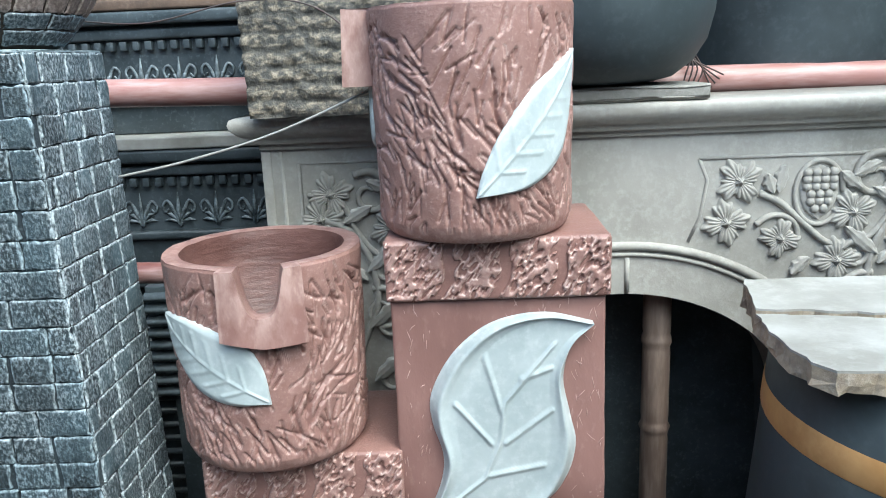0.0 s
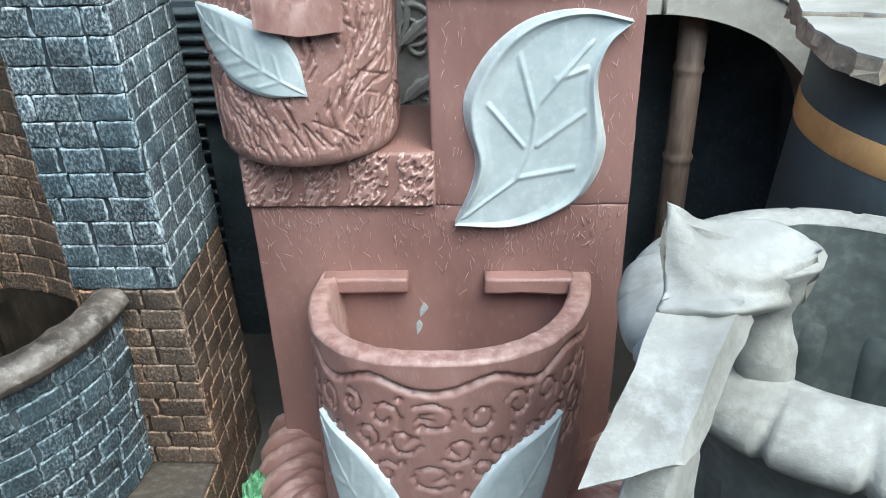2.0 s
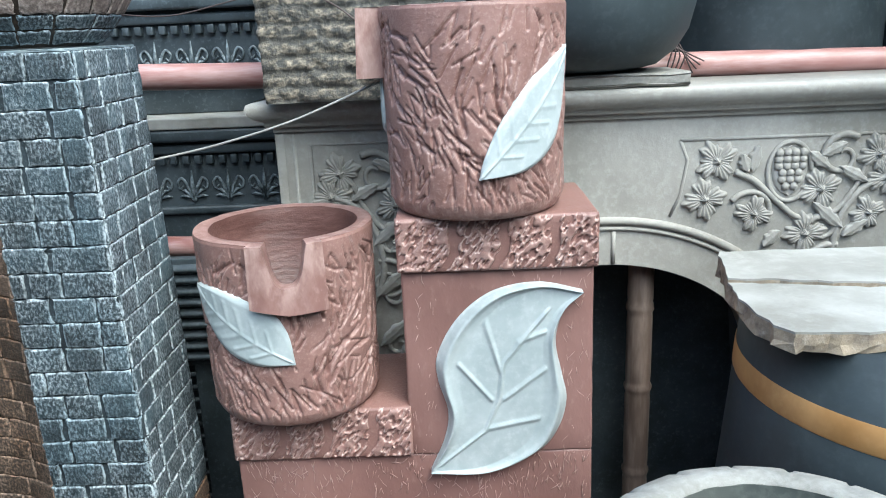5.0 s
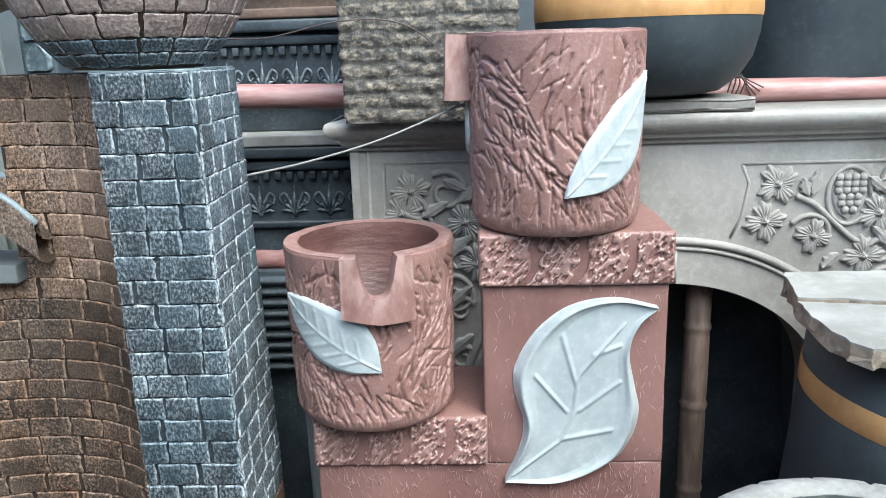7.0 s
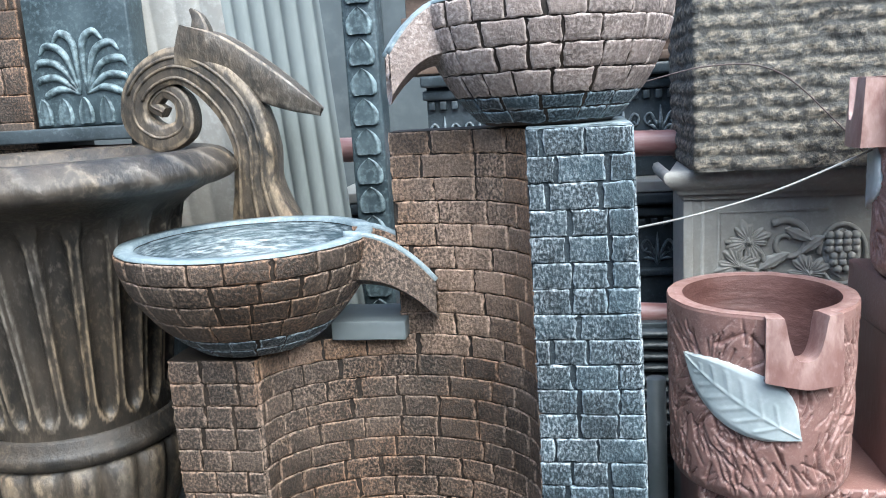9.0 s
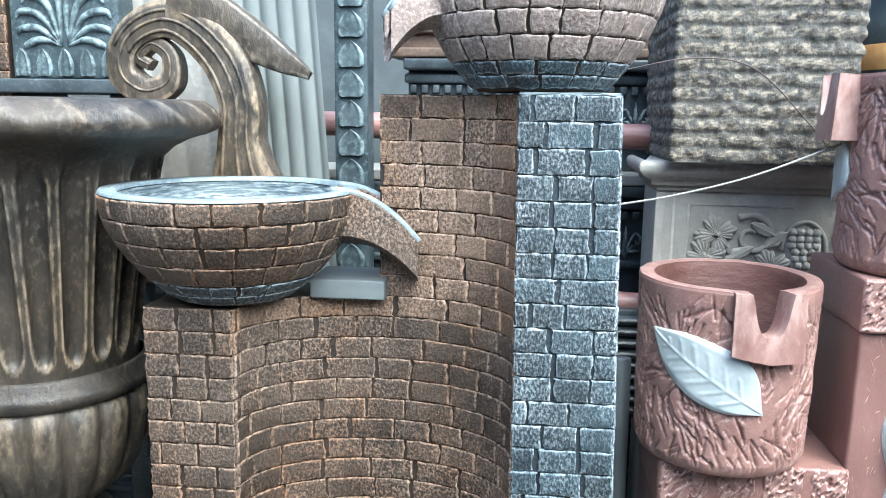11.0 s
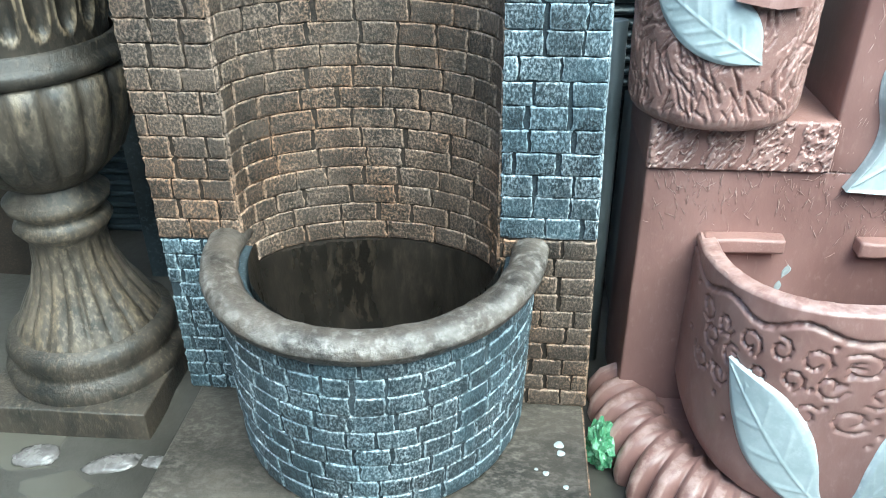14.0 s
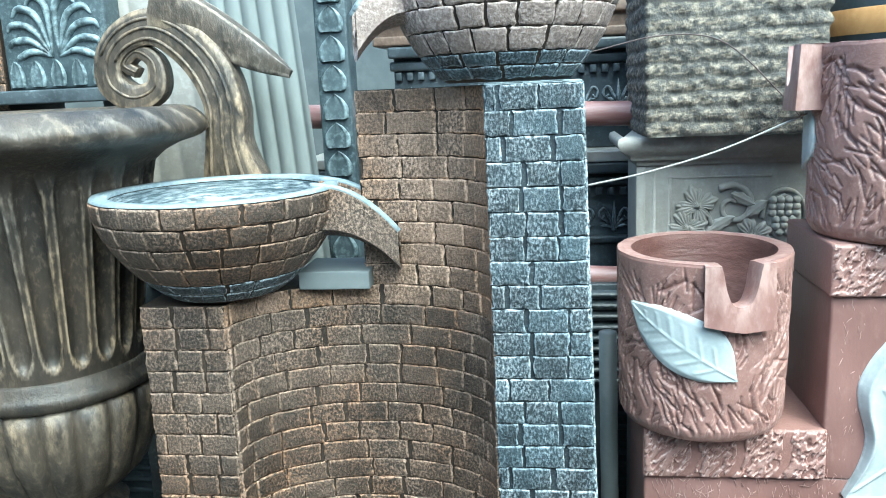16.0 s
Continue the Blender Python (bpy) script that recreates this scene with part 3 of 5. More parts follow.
def bark_pot(cx, cy, z0, z1, r, face, label, seed, leaves, proud=0.020):
    pot = thing("bark_pot", (cx, cy, z0), label, "pot", "bark pots on the fountain")
    loop = 2 * math.pi * r
    st = strokes(980, loop / 2, z0 + 0.01, z1 - 0.03, seed, 0.050, 0.0024, 0.0050, lambda u, z: math.pi / 2 + 1.25 * noise.noise((u * 9, z * 9, seed * 3.1)) * 1.6)
    nu, nz = 500, 150
    cuts = {}

    def f(i, j):
        a = 2 * math.pi * i / nu
        s = ((a - face + math.pi) % (2 * math.pi) - math.pi) * r
        top = z1 - notch_top(s, 0.042, 0.084) + 0.0015 * noise.noise((math.cos(a) * 4, math.sin(a) * 4, seed))
        bulge = r * (0.965 + 0.035 * ((min(j, nz) / nz)))
        if j < 5:
            t = j / 5
            rr, z = bulge * (0.86 + 0.14 * math.sin(t * math.pi / 2)), z0 + 0.03 * (1 - math.cos(t * math.pi / 2))
        elif j < nz:
            t = (j - 5) / (nz - 6)
            z = z0 + 0.03 + (top - z0 - 0.03) * t
            g = cuts[i, j] = carve(st, a * r, z, loop) * min(1, (z1 - z) / 0.03)
            rr = bulge + 0.003 - g + 0.0025 * noise.noise((math.cos(a) * 5, math.sin(a) * 5, z * 16))
            if t > 0.99:
                rr -= 0.002
        else:
            k = j - nz
            rr = [bulge - 0.012, bulge - 0.028, bulge - 0.032, bulge - 0.036, 0.001][k]
            z = [top + 0.001, top - 0.001, top - 0.02 if k == 2 else 0, z0 + 0.05, z0 + 0.045][k] if k != 2 else top - 0.02
        return (cx + rr * math.sin(a), cy - rr * math.cos(a), z)

    def rub(i, j):
        g = cuts.get((i, j), 0.0)
        return (0.12 if g < 0.0005 else 0.6 if g < 0.0024 else 0.0) if 5 <= j < nz else 0.3
    part("body", sheet(f, nu, nz, True, rub=rub), RED, pot)
    part("rim", sheet(lambda i, j: f(i, nz - 1 + j), nu, 3, True, rub=lambda i, j: 0.5 if j < 2 else 0.1), RED_SMOOTH, pot, "smooth flat rim", smooth=False)
    part("lining", sheet(lambda i, j: f(i, nz + 1 + j), nu, 4, True), RED_INSIDE, pot, "smooth terracotta inside, darkened for its shade")
    part("base", lathe([(0.001, z0 + 0.0005), (r * 0.84, z0)], (cx, cy), 48), RED, pot)
    # smooth collar round the notch
    m = 40

    def g(i, j):
        s = -0.072 + 0.144 * (i - 1) / (m - 2)
        s = max(-0.072, min(0.072, s))
        top = z1 + 0.001 - notch_top(s, 0.040, 0.082)
        bot = z1 - 0.124 - 0.006 * s / 0.072 - 0.008 * (1 - abs(s) / 0.072)
        a = face + s / r * (0.96 if j in (0, 3) else 0.90)
        o = -0.014 if (j in (0, 3) or i in (0, m)) else proud + 0.006 * (j == 2)
        z = top if j in (0, 1) else bot
        if i in (0, m):
            z = z - 0.001
        return (cx + (r + o) * math.sin(a), cy - (r + o) * math.cos(a), z)
    sharp(part("spout_collar", sheet(g, m + 1, 4, rub=lambda i, j: 0.9 if i in (1, 2, m - 2, m - 1) or j == 1 else 0.15), RED_SMOOTH, pot, "smooth terracotta collar round the spout notch"))
    for left, right, veins in leaves:
        part("leaf", leaf_relief(left, right, lambda x, z, o: (cx + (r + 0.001 + o) * math.sin(x / r), cy - (r + 0.001 + o) * math.cos(x / r), z), 0.007, veins), LEAF, pot, "pale grey-white moulded leaf")
    return pot


def veins_of(stem, tip, side, n=5):
    """A midrib and slanting side veins."""
    a, b = Vector(stem), Vector(tip)
    d = b - a
    p = Vector((-d.y, d.x)).normalized() * side
    v = [(tuple(a), tuple(b))]
    for k in range(n):
        t = 0.16 + 0.66 * k / (n - 1)
        o = a + d * t
        w = math.sin(math.pi * min(0.95, t + 0.12)) ** 0.7
        for sgn in (1, -1):
            v.append((tuple(o), tuple(o + d.normalized() * side * 0.75 * w + p * sgn * w * 0.85)))
    return v


RX0, RX1, RXM = -0.466, 0.283, -0.098
RF = 1.372
leaf_fountain = thing("leaf_fountain", (-0.09, 1.4, GROUND), "terracotta-red stepped fountain with pale leaves and a half-round basin", "fountain")


def rough_block(x0, x1, y0, y1, z0, z1, seed):
    """A cap block whose front and left side are pitted between slanting furrows."""
    rng = random.Random(seed)
    w = x1 - x0
    pits = np.array([(rng.uniform(x0, x1), rng.uniform(z0, z1), 0.002, 0.003, rng.uniform(0.0018, 0.0034), rng.uniform(0.004, 0.0075)) for _ in range(int(w * 1150))])
    b = box(x0, x1, y0 + 0.006, y1, z0, z1, 0.006, cuts=5, jag=0.0015)
    nx, nz = int(w * 800), 88
    cuts = {}

    def f(i, j):
        x, z = x0 + w * i / nx, z0 + (z1 - z0) * j / nz
        furrow = 0.0
        for k in range(1, 4):
            fx = x0 + w * (k / 4 + 0.02) + (z - (z0 + z1) / 2) * 0.42 + 0.012 * math.sin((z - z0) / (z1 - z0) * 5)
            furrow = max(furrow, math.exp(-((x - fx) / 0.0075) ** 4))
        g = carve(pits, x, z) * (1 - furrow) * 0.85 + 0.017 * furrow
        cuts[i, j] = g
        edge = min(i, nx - i) / nx * w
        ez = min(j, nz - j) / nz * (z1 - z0)
        rnd = 0.010 * (max(0, 1 - edge / 0.007) ** 2 + max(0, 1 - ez / 0.007) ** 2)
        return (x, y0 + g + rnd - 0.002 * noise.noise((x * 60, z * 60, seed)), z)
    sheet(f, nx + 1, nz + 1, bm=b, rub=lambda i, j: 0.3 if cuts[i, j] < 0.0005 else 1.0 if cuts[i, j] < 0.0032 else 0.0)
    return b


part("lower_panel", box(RX0, RX1, RF, 1.66, GROUND - 0.01, 0.472, 0.006, cuts=8, jag=0.002), RED_SMOOTH, leaf_fountain, "smooth terracotta back panel with pale scratches")
part("column", box(RXM, RX1, RF - 0.002, 1.658, 0.47, 0.876, 0.006, cuts=8, jag=0.002), RED_SMOOTH, leaf_fountain, "smooth terracotta column")
part("lower_cap", rough_block(RX0 - 0.004, RXM + 0.006, RF - 0.016, 1.65, 0.472, 0.585, 3), RED, leaf_fountain, "pitted cap block with slanting furrows")
part("upper_cap", rough_block(RXM - 0.006, RX1 + 0.008, RF - 0.018, 1.665, 0.874, 0.984, 4), RED, leaf_fountain, "pitted cap block with slanting furrows")

# raised daubs and scratches in the panel's paint
rng = random.Random(12)
daubs = bmesh.new()
for k in range(620):
    if k % 2:
        x, z = rng.uniform(RXM + 0.008, RX1 - 0.008), rng.uniform(0.3, 0.868)
        if -0.03 < x < 0.22 and 0.44 < z < 0.84:
            continue
    else:
        x, z = rng.uniform(RX0 + 0.01, RX1 - 0.01), 0.468 - abs(rng.gauss(0, 0.07))
    n = rng.uniform(0.003, 0.013)
    a = rng.gauss(math.pi / 2, 0.45)
    c, s = math.cos(a) * n, math.sin(a) * n
    tube([(x - c, RF - 0.0015, z - s), (x, RF - 0.0022, z + rng.uniform(-0.002, 0.002)), (x + c, RF - 0.0015, z + s)], [0.0005, rng.uniform(0.0005, 0.0010), 0.0003], 5, daubs)
tagged(part("trowel_marks", daubs, surface("pale_terracotta", (0.40, 0.26, 0.225), (0.48, 0.33, 0.29), (0.6, 0.46, 0.41), rough=0.5), leaf_fountain, "thin raised pale trowel marks"), kind="stuff")

# large leaf on the column
big_left = [(0.259, 0.827), (0.172, 0.846), (0.082, 0.830), (0.011, 0.776), (-0.032, 0.700), (-0.034, 0.644), (-0.016, 0.573), (-0.024, 0.513), (-0.056, 0.438)]
big_right = [(0.259, 0.827), (0.224, 0.786), (0.207, 0.722), (0.219, 0.650), (0.229, 0.592), (0.213, 0.527), (0.171, 0.473), (0.070, 0.431), (-0.056, 0.438)]
big_veins = [((-0.04, 0.45), (0.06, 0.53)), ((0.06, 0.53), (0.09, 0.60)), ((0.09, 0.60), (0.10, 0.68)), ((0.10, 0.68), (0.19, 0.79)), ((0.075, 0.60), (0.01, 0.68)), ((0.095, 0.66), (0.065, 0.77)), ((0.10, 0.60), (0.185, 0.665)), ((0.13, 0.725), (0.185, 0.745)), ((0.065, 0.535), (0.17, 0.555))]
part("leaf", leaf_relief(big_left, big_right, lambda x, z, o: (x, RF - 0.002 - o, z), 0.019, big_veins, rim=0.009, n=120, m=96, vein=0.0036), LEAF, leaf_fountain, "large pale blue-grey moulded leaf with a rounded lip")

# half-round basin
RCX, RBX, RBY = -0.059, 0.278, 0.341


def red_basin_at(s, z, o):
    """On the basin's wall: a squarish half-round that flares forward towards its foot and rises a little at the front."""
    a = s / 0.28
    c = max(0.0, math.cos(a)) ** 0.806
    side = math.copysign(abs(math.sin(a)) ** 0.806, a)
    flare = 0.178 * max(0.0, 0.343 - z)
    return (RCX + (RBX + o) * side - 0.029 * c, RF - (RBY + flare + o) * c, z + 0.028 * c * max(0.0, (z - RBOT) / (RTOP - RBOT)))


RTOP, RBOT = 0.315, -0.10
grooves = []
for k in range(10):
    s0 = -0.44 + 0.088 * k
    zz, z2 = (0.262, 0.288) if k % 2 else (0.288, 0.262)
    for q in range(4):
        u0, u1 = q / 4, (q + 1) / 4
        w0, w1 = [zz + (z2 - zz) * (3 * u * u - 2 * u ** 3) for u in (u0, u1)]
        grooves.append((s0 + 0.088 * (u0 + u1) / 2, (w0 + w1) / 2, 0.011, (w1 - w0) / 2, 0.0048, 0.010))
rng = random.Random(5)
for k in range(-5, 6):
    for row in range(3):
        s0, zz = k * 0.066 + 0.03 * (row % 2), 0.222 - 0.055 * row + rng.uniform(-0.008, 0.008)
        hand, t0, big = (1 if (k + row) % 2 else -1), rng.uniform(0, 6.28), rng.uniform(0.022, 0.029)
        for q in range(9):
            t = t0 + hand * q * 0.75
            cr = big * (1 - 0.08 * q)
            grooves.append((s0 + cr * math.cos(t), zz + cr * math.sin(t), -hand * math.sin(t) * cr * 0.38, hand * math.cos(t) * cr * 0.38, 0.0030, 0.0055))
for k in range(60):
    grooves.append((rng.uniform(-0.42, 0.42), rng.uniform(0.02, 0.25), 0.001, 0.001, 0.004, 0.009))
grooves = np.array(grooves)
NS, NZ = 320, 150


def rb(i, j):
    s = -0.44 + 0.88 * i / NS
    if j <= NZ:
        t = j / NZ
        z = RBOT + (RTOP - RBOT) * t
        o = -0.014 * max(0, 1 - t * 7) ** 2 - carve(grooves, s, z) + 0.002 * noise.noise((s * 22, z * 22, 4))
        if j == NZ:
            o -= 0.003
        return red_basin_at(s, z, o)
    o, z = [(-0.006, RTOP + 0.003), (-0.035, RTOP + 0.003), (-0.042, RTOP - 0.004), (-0.05, 0.0), (-0.20, -0.02)][j - NZ - 1]
    return red_basin_at(s, z + 0.002 * noise.noise((s * 40, j, 1)), o)


red_basin = sharp(part("basin", sheet(rb, NS + 1, NZ + 6, rub=lambda i, j: 0.6 if j > NZ - 2 else 0.12), RED_SMOOTH, leaf_fountain, "half-round terracotta basin with incised scrolls"), 48)
for x0, x1 in ((-0.33, -0.155), (0.0, 0.182)):
    part("basin_lip", box(x0, x1, RF - 0.035, RF + 0.004, RTOP - 0.03, RTOP + 0.006, 0.007, cuts=4, jag=0.004), RED, red_basin, "rough raised back lip")
part("filler_daub", leaf_relief([(-0.126, 0.243), (-0.136, 0.225), (-0.135, 0.206)], [(-0.126, 0.243), (-0.118, 0.228), (-0.135, 0.206)], lambda x, z, o: (x, RF - o, z), 0.002, [], n=10, m=6), STAIN, leaf_fountain, "pale daub of filler")
part("filler_daub", leaf_relief([(-0.138, 0.200), (-0.146, 0.185), (-0.143, 0.160)], [(-0.138, 0.200), (-0.131, 0.185), (-0.143, 0.160)], lambda x, z, o: (x, RF - o, z), 0.002, [], n=10, m=6), STAIN, leaf_fountain, "pale daub of filler")
for sg in (-1, 1):
    outer = [(sg * 0.236, 0.170), (sg * 0.230, 0.115), (sg * 0.208, 0.048), (sg * 0.165, -0.018), (sg * 0.09, -0.064), (sg * 0.045, -0.080), (sg * 0.003, -0.090)]
    inner = [(sg * 0.236, 0.170), (sg * 0.130, 0.150), (sg * 0.080, 0.118), (sg * 0.046, 0.070), (sg * 0.030, 0.015), (sg * 0.020, -0.045), (sg * 0.003, -0.090)]
    part("leaf", leaf_relief(outer, inner, lambda x, z, o: red_basin_at(x, z, o - 0.001), 0.009, veins_of((sg * 0.008, -0.080), (sg * 0.226, 0.160), 0.06, 4)), LEAF, red_basin, "pale blue-grey moulded leaf")

# scalloped foot
foot_profile = [(0.05, -0.165), (0.28, -0.165), (0.300, -0.160), (0.315, -0.135), (0.345, -0.112), (0.385, -0.112), (0.42, -0.135), (0.445, -0.175), (0.452, -0.22), (0.44, GROUND - 0.01)]


def scallop(a, r, z):
    return r * (1 + (0.05 if r > 0.31 else 0.0) * (2 * abs(math.sin(a * 24 + 0.5 * r)) ** 0.6 - 1.0)) * (1 + 0.02 * noise.noise((math.cos(a) * 5, math.sin(a) * 5, z * 6)))


foot = lathe(foot_profile, (0, 0), 420, scallop, a0=math.pi * 0.97, a1=math.pi * 2.03, worn=lambda a, r, z: 0.8 if r > 0.33 and abs(math.sin(a * 24 + 0.5 * r)) > 0.8 else 0.0)
for v in foot.verts:
    v.co = (RCX - 0.02 + v.co.x * 0.97, 1.395 + v.co.y * 1.17, v.co.z)
part("scalloped_foot", foot, RED_SMOOTH, leaf_fountain, "fluted terracotta foot like a shell")

PY = 1.452
bark_pot(-0.338, PY, 0.585, 0.966, 0.178, 0.20, "terracotta bark-textured pot with a notched spout, on the lower cap", 3,
         [([(-0.187, 0.872), (-0.10, 0.873), (-0.01, 0.842), (0.026, 0.797), (0.037, 0.728)], [(-0.187, 0.872), (-0.165, 0.81), (-0.105, 0.752), (-0.035, 0.727), (0.037, 0.728)], veins_of((0.03, 0.735), (-0.18, 0.868), 0.045, 6))])
bark_pot(0.060, 1.477, 0.984, 1.377, 0.178, -1.75, "terracotta bark-textured pot with a pale leaf, on the upper cap", 6,
         [([(0.212, 1.297), (0.112, 1.247), (0.048, 1.176), (0.014, 1.112), (0.0, 1.067)], [(0.212, 1.297), (0.190, 1.17), (0.152, 1.112), (0.085, 1.076), (0.0, 1.067)], veins_of((0.006, 1.072), (0.205, 1.285), 0.045, 6)),
          ([(-0.30, 1.272), (-0.36, 1.23), (-0.39, 1.18), (-0.36, 1.11)], [(-0.30, 1.272), (-0.268, 1.21), (-0.275, 1.15), (-0.36, 1.11)], veins_of((-0.355, 1.115), (-0.305, 1.265), 0.03, 4))], proud=0.046)

# ---- pale carved mantelpiece ----
MY = 1.86
mantel = thing("carved_mantelpiece", (0.4, 1.95, GROUND), "pale grey limestone mantelpiece with an arch and carved flowers", "mantelpiece")
AX, AA, AB, AZ = 0.40, 0.44, 0.35, 0.372


def arch_z(x, grow=0.0):
    t = 1 - ((x - AX) / (AA + grow)) ** 2
    return AZ + (AB + grow) * math.sqrt(max(0.0, t))


cols = [(-0.42, GROUND - 0.01), (-0.04, GROUND - 0.01), (-0.04, AZ)] + [(AX - AA * math.cos(math.pi * k / 40), AZ + AB * math.sin(math.pi * k / 40)) for k in range(1, 40)] + [(0.84, AZ), (0.84, GROUND - 0.01), (1.22, GROUND - 0.01)]
sharp(part("front", sheet(lambda i, j: [(cols[i][0], MY, 1.10), (cols[i][0], MY, cols[i][1]), (cols[i][0], 2.06, cols[i][1]), (cols[i][0], 2.06, 1.10)][j], len(cols), 4), MARBLE, mantel, "flat pale stone front with an arched opening"), 30)
for x in (-0.42, 1.22):
    part("edge_strip", box(x - 0.012, x + 0.012, MY - 0.004, 2.06, GROUND - 0.01, 1.098, 0.003), MARBLE, mantel)

# moulded shelf
prof = [(0.0, 1.098), (-0.012, 1.100), (-0.012, 1.112), (-0.028, 1.116), (-0.030, 1.128), (-0.048, 1.136), (-0.062, 1.150), (-0.066, 1.163), (-0.062, 1.174), (-0.05, 1.178), (0.21, 1.178), (0.21, 1.098)]


def shelf_row(i, j):
    o, z = prof[j]
    e = -o if o < 0 else 0.0
    x = [-0.42 - e, 1.22 + e][i]
    return (x, MY + o, z)


sh = sheet(shelf_row, 2, len(prof))
sheet(lambda i, j: (-0.42 - max(0, -prof[j][0]), MY + prof[j][0] if i == 0 else 2.07, prof[j][1]), 2, 10, bm=sh)
part("shelf", sh, MARBLE, mantel, "moulded stone mantel shelf with small chips")
for grow, rad in ((0.118, 0.011), (0.098, 0.006)):
    part("arch_moulding", tube([(AX - (AA + grow) * math.cos(a), MY - 0.002, AZ + (AB + grow) * math.sin(a)) for a in [math.pi * k / 50 for k in range(51)]], rad, 8), MARBLE, mantel)
part("key_moulding", tube([(0.418, MY - 0.001, arch_z(0.418) + 0.004), (0.418, MY - 0.001, arch_z(0.418, 0.09))], 0.006, 8), MARBLE, mantel)
for pts in ([(0.58, 1.04), (1.19, 1.04)], [(0.58, 1.04), (0.60, 0.99), (0.585, 0.90), (0.56, 0.845)], [(-0.345, 0.1), (-0.345, 1.064), (-0.09, 1.064)], [(-0.385, 0.1), (-0.385, 1.095)]):
    part("panel_line", tube([(x, MY + 0.001, z) for x, z in pts], 0.005, 6), MARBLE, mantel)


def flower(cx, cz, r, turn):
    r = r * 1.2
    def f(i, j):
        a, t = 2 * math.pi * i / 120, j / 10
        lobe = 0.50 + 0.44 * abs(math.sin(2 * a + turn)) ** 0.9 + 0.09 * math.cos(12 * a + 3 * turn) + 0.05 * noise.noise((math.cos(a) * 3, math.sin(a) * 3, turn))
        h = 0.004 + 0.010 * math.sin(math.pi * min(1, t * 0.85)) * (0.5 + 0.3 * abs(math.sin(2 * a + turn)) + 0.22 * math.cos(24 * a + turn) * t) if j < 10 else -0.002
        if t < 0.2:
            h = 0.022 - t * 0.03
        return (cx + r * lobe * t * math.cos(a), MY - h, cz + r * lobe * t * math.sin(a))
    part("flower", sheet(f, 120, 11, True), MARBLE, mantel, "carved four-lobed flower")


def scroll(pts, r0, r1):
    p = spline([(x, MY - 0.003, z) for x, z in pts], len(pts) * 6)
    n = len(p)
    part("scroll", tube(p, [r0 + (r1 - r0) * k / (n - 1) for k in range(n)], 8), MARBLE, mantel, "carved scrolling stem")


def spiral(cx, cz, r, turns, a0, hand):
    return [(cx + r * (1 - 0.8 * k / 14) * math.cos(a0 + hand * turns * 2 * math.pi * k / 14), cz + r * (1 - 0.8 * k / 14) * math.sin(a0 + hand * turns * 2 * math.pi * k / 14)) for k in range(15)]


def carved_leaf(x0, z0, x1, z1, w):
    a, b = Vector((x0, z0)), Vector((x1, z1))
    d = b - a
    p = Vector((-d.y, d.x)).normalized() * w
    side = lambda s: [tuple(a + d * t + p * s * math.sin(math.pi * t) ** 0.7 * (1 + 0.25 * math.sin(t * 22))) for t in (0, 0.15, 0.3, 0.45, 0.6, 0.75, 0.9, 1)]
    part("carved_leaf", leaf_relief(side(1), side(-1), lambda x, z, o: (x, MY - o, z), 0.012, [((x0, z0), (x1, z1))], n=24, m=10), MARBLE, mantel, "carved pointed leaf")


def grapes(cx, cz):
    side = lambda s: [(cx + s * w, cz + h) for w, h in ((0, 0.062), (0.036, 0.04), (0.044, 0.0), (0.03, -0.045), (0, -0.066))]
    bunch = part("grape_bunch", leaf_relief(side(-1), side(1), lambda x, z, o: (x, MY - o, z), 0.006, [], n=20, m=10), MARBLE, mantel, "carved bunch of grapes")
    me = None
    for row in range(6):
        n = 4 - (row > 2) - (row > 4)
        for k in range(n):
            at = Matrix.Translation((cx + (k - (n - 1) / 2) * 0.020, MY - 0.005, cz + 0.045 - row * 0.017))
            if me is None:
                g = bmesh.new()
                bmesh.ops.create_uvsphere(g, u_segments=10, v_segments=6, radius=0.0115)
                ob = part("grape", g, MARBLE, bunch)
                me = ob.data
            else:
                ob = new("grape", me)
                ob.parent = bunch
            ob.matrix_basis = at


for mir in (1, -1):
    fx = lambda x: AX + mir * (x - AX)
    flower(fx(0.672), 0.985, 0.050, 0.3)
    flower(fx(0.645), 0.888, 0.050, 1.2)
    flower(fx(0.772), 0.846, 0.044, 2.0)
    flower(fx(0.935), 0.905, 0.050, 0.7)
    flower(fx(0.905), 0.790, 0.050, 1.4)
    flower(fx(1.10), 0.93, 0.05, 0.9)
    grapes(fx(0.856), 0.955)
    scroll([(fx(x), z) for x, z in ((0.72, 0.955), (0.77, 0.93), (0.83, 0.875), (0.89, 0.83), (0.97, 0.84), (1.02, 0.90), (1.06, 0.98), (1.13, 0.99))], 0.009, 0.006)
    scroll([(fx(x), z) for x, z in [(0.856 + 0.055 * math.cos(2 * math.pi * k / 12), 0.952 + 0.075 * math.sin(2 * math.pi * k / 12)) for k in range(12)]], 0.006, 0.006)
    scroll([(fx(x), z) for x, z in spiral(0.772, 0.846, 0.066, 0.8, 2.6, -1)], 0.008, 0.005)
    scroll([(fx(x), z) for x, z in spiral(0.97, 0.70, 0.06, 1.3, 1.2, 1)], 0.009, 0.004)
    for x0, z0, x1, z1 in ((0.76, 0.955, 0.775, 1.02), (0.75, 0.955, 0.735, 1.0), (0.93, 0.99, 0.99, 1.02), (0.90, 1.0, 0.95, 0.96), (0.84, 0.80, 0.80, 0.76), (0.98, 0.96, 1.05, 0.92), (1.0, 0.78, 1.06, 0.82)):
        carved_leaf(fx(x0), z0, fx(x1), z1, 0.016)
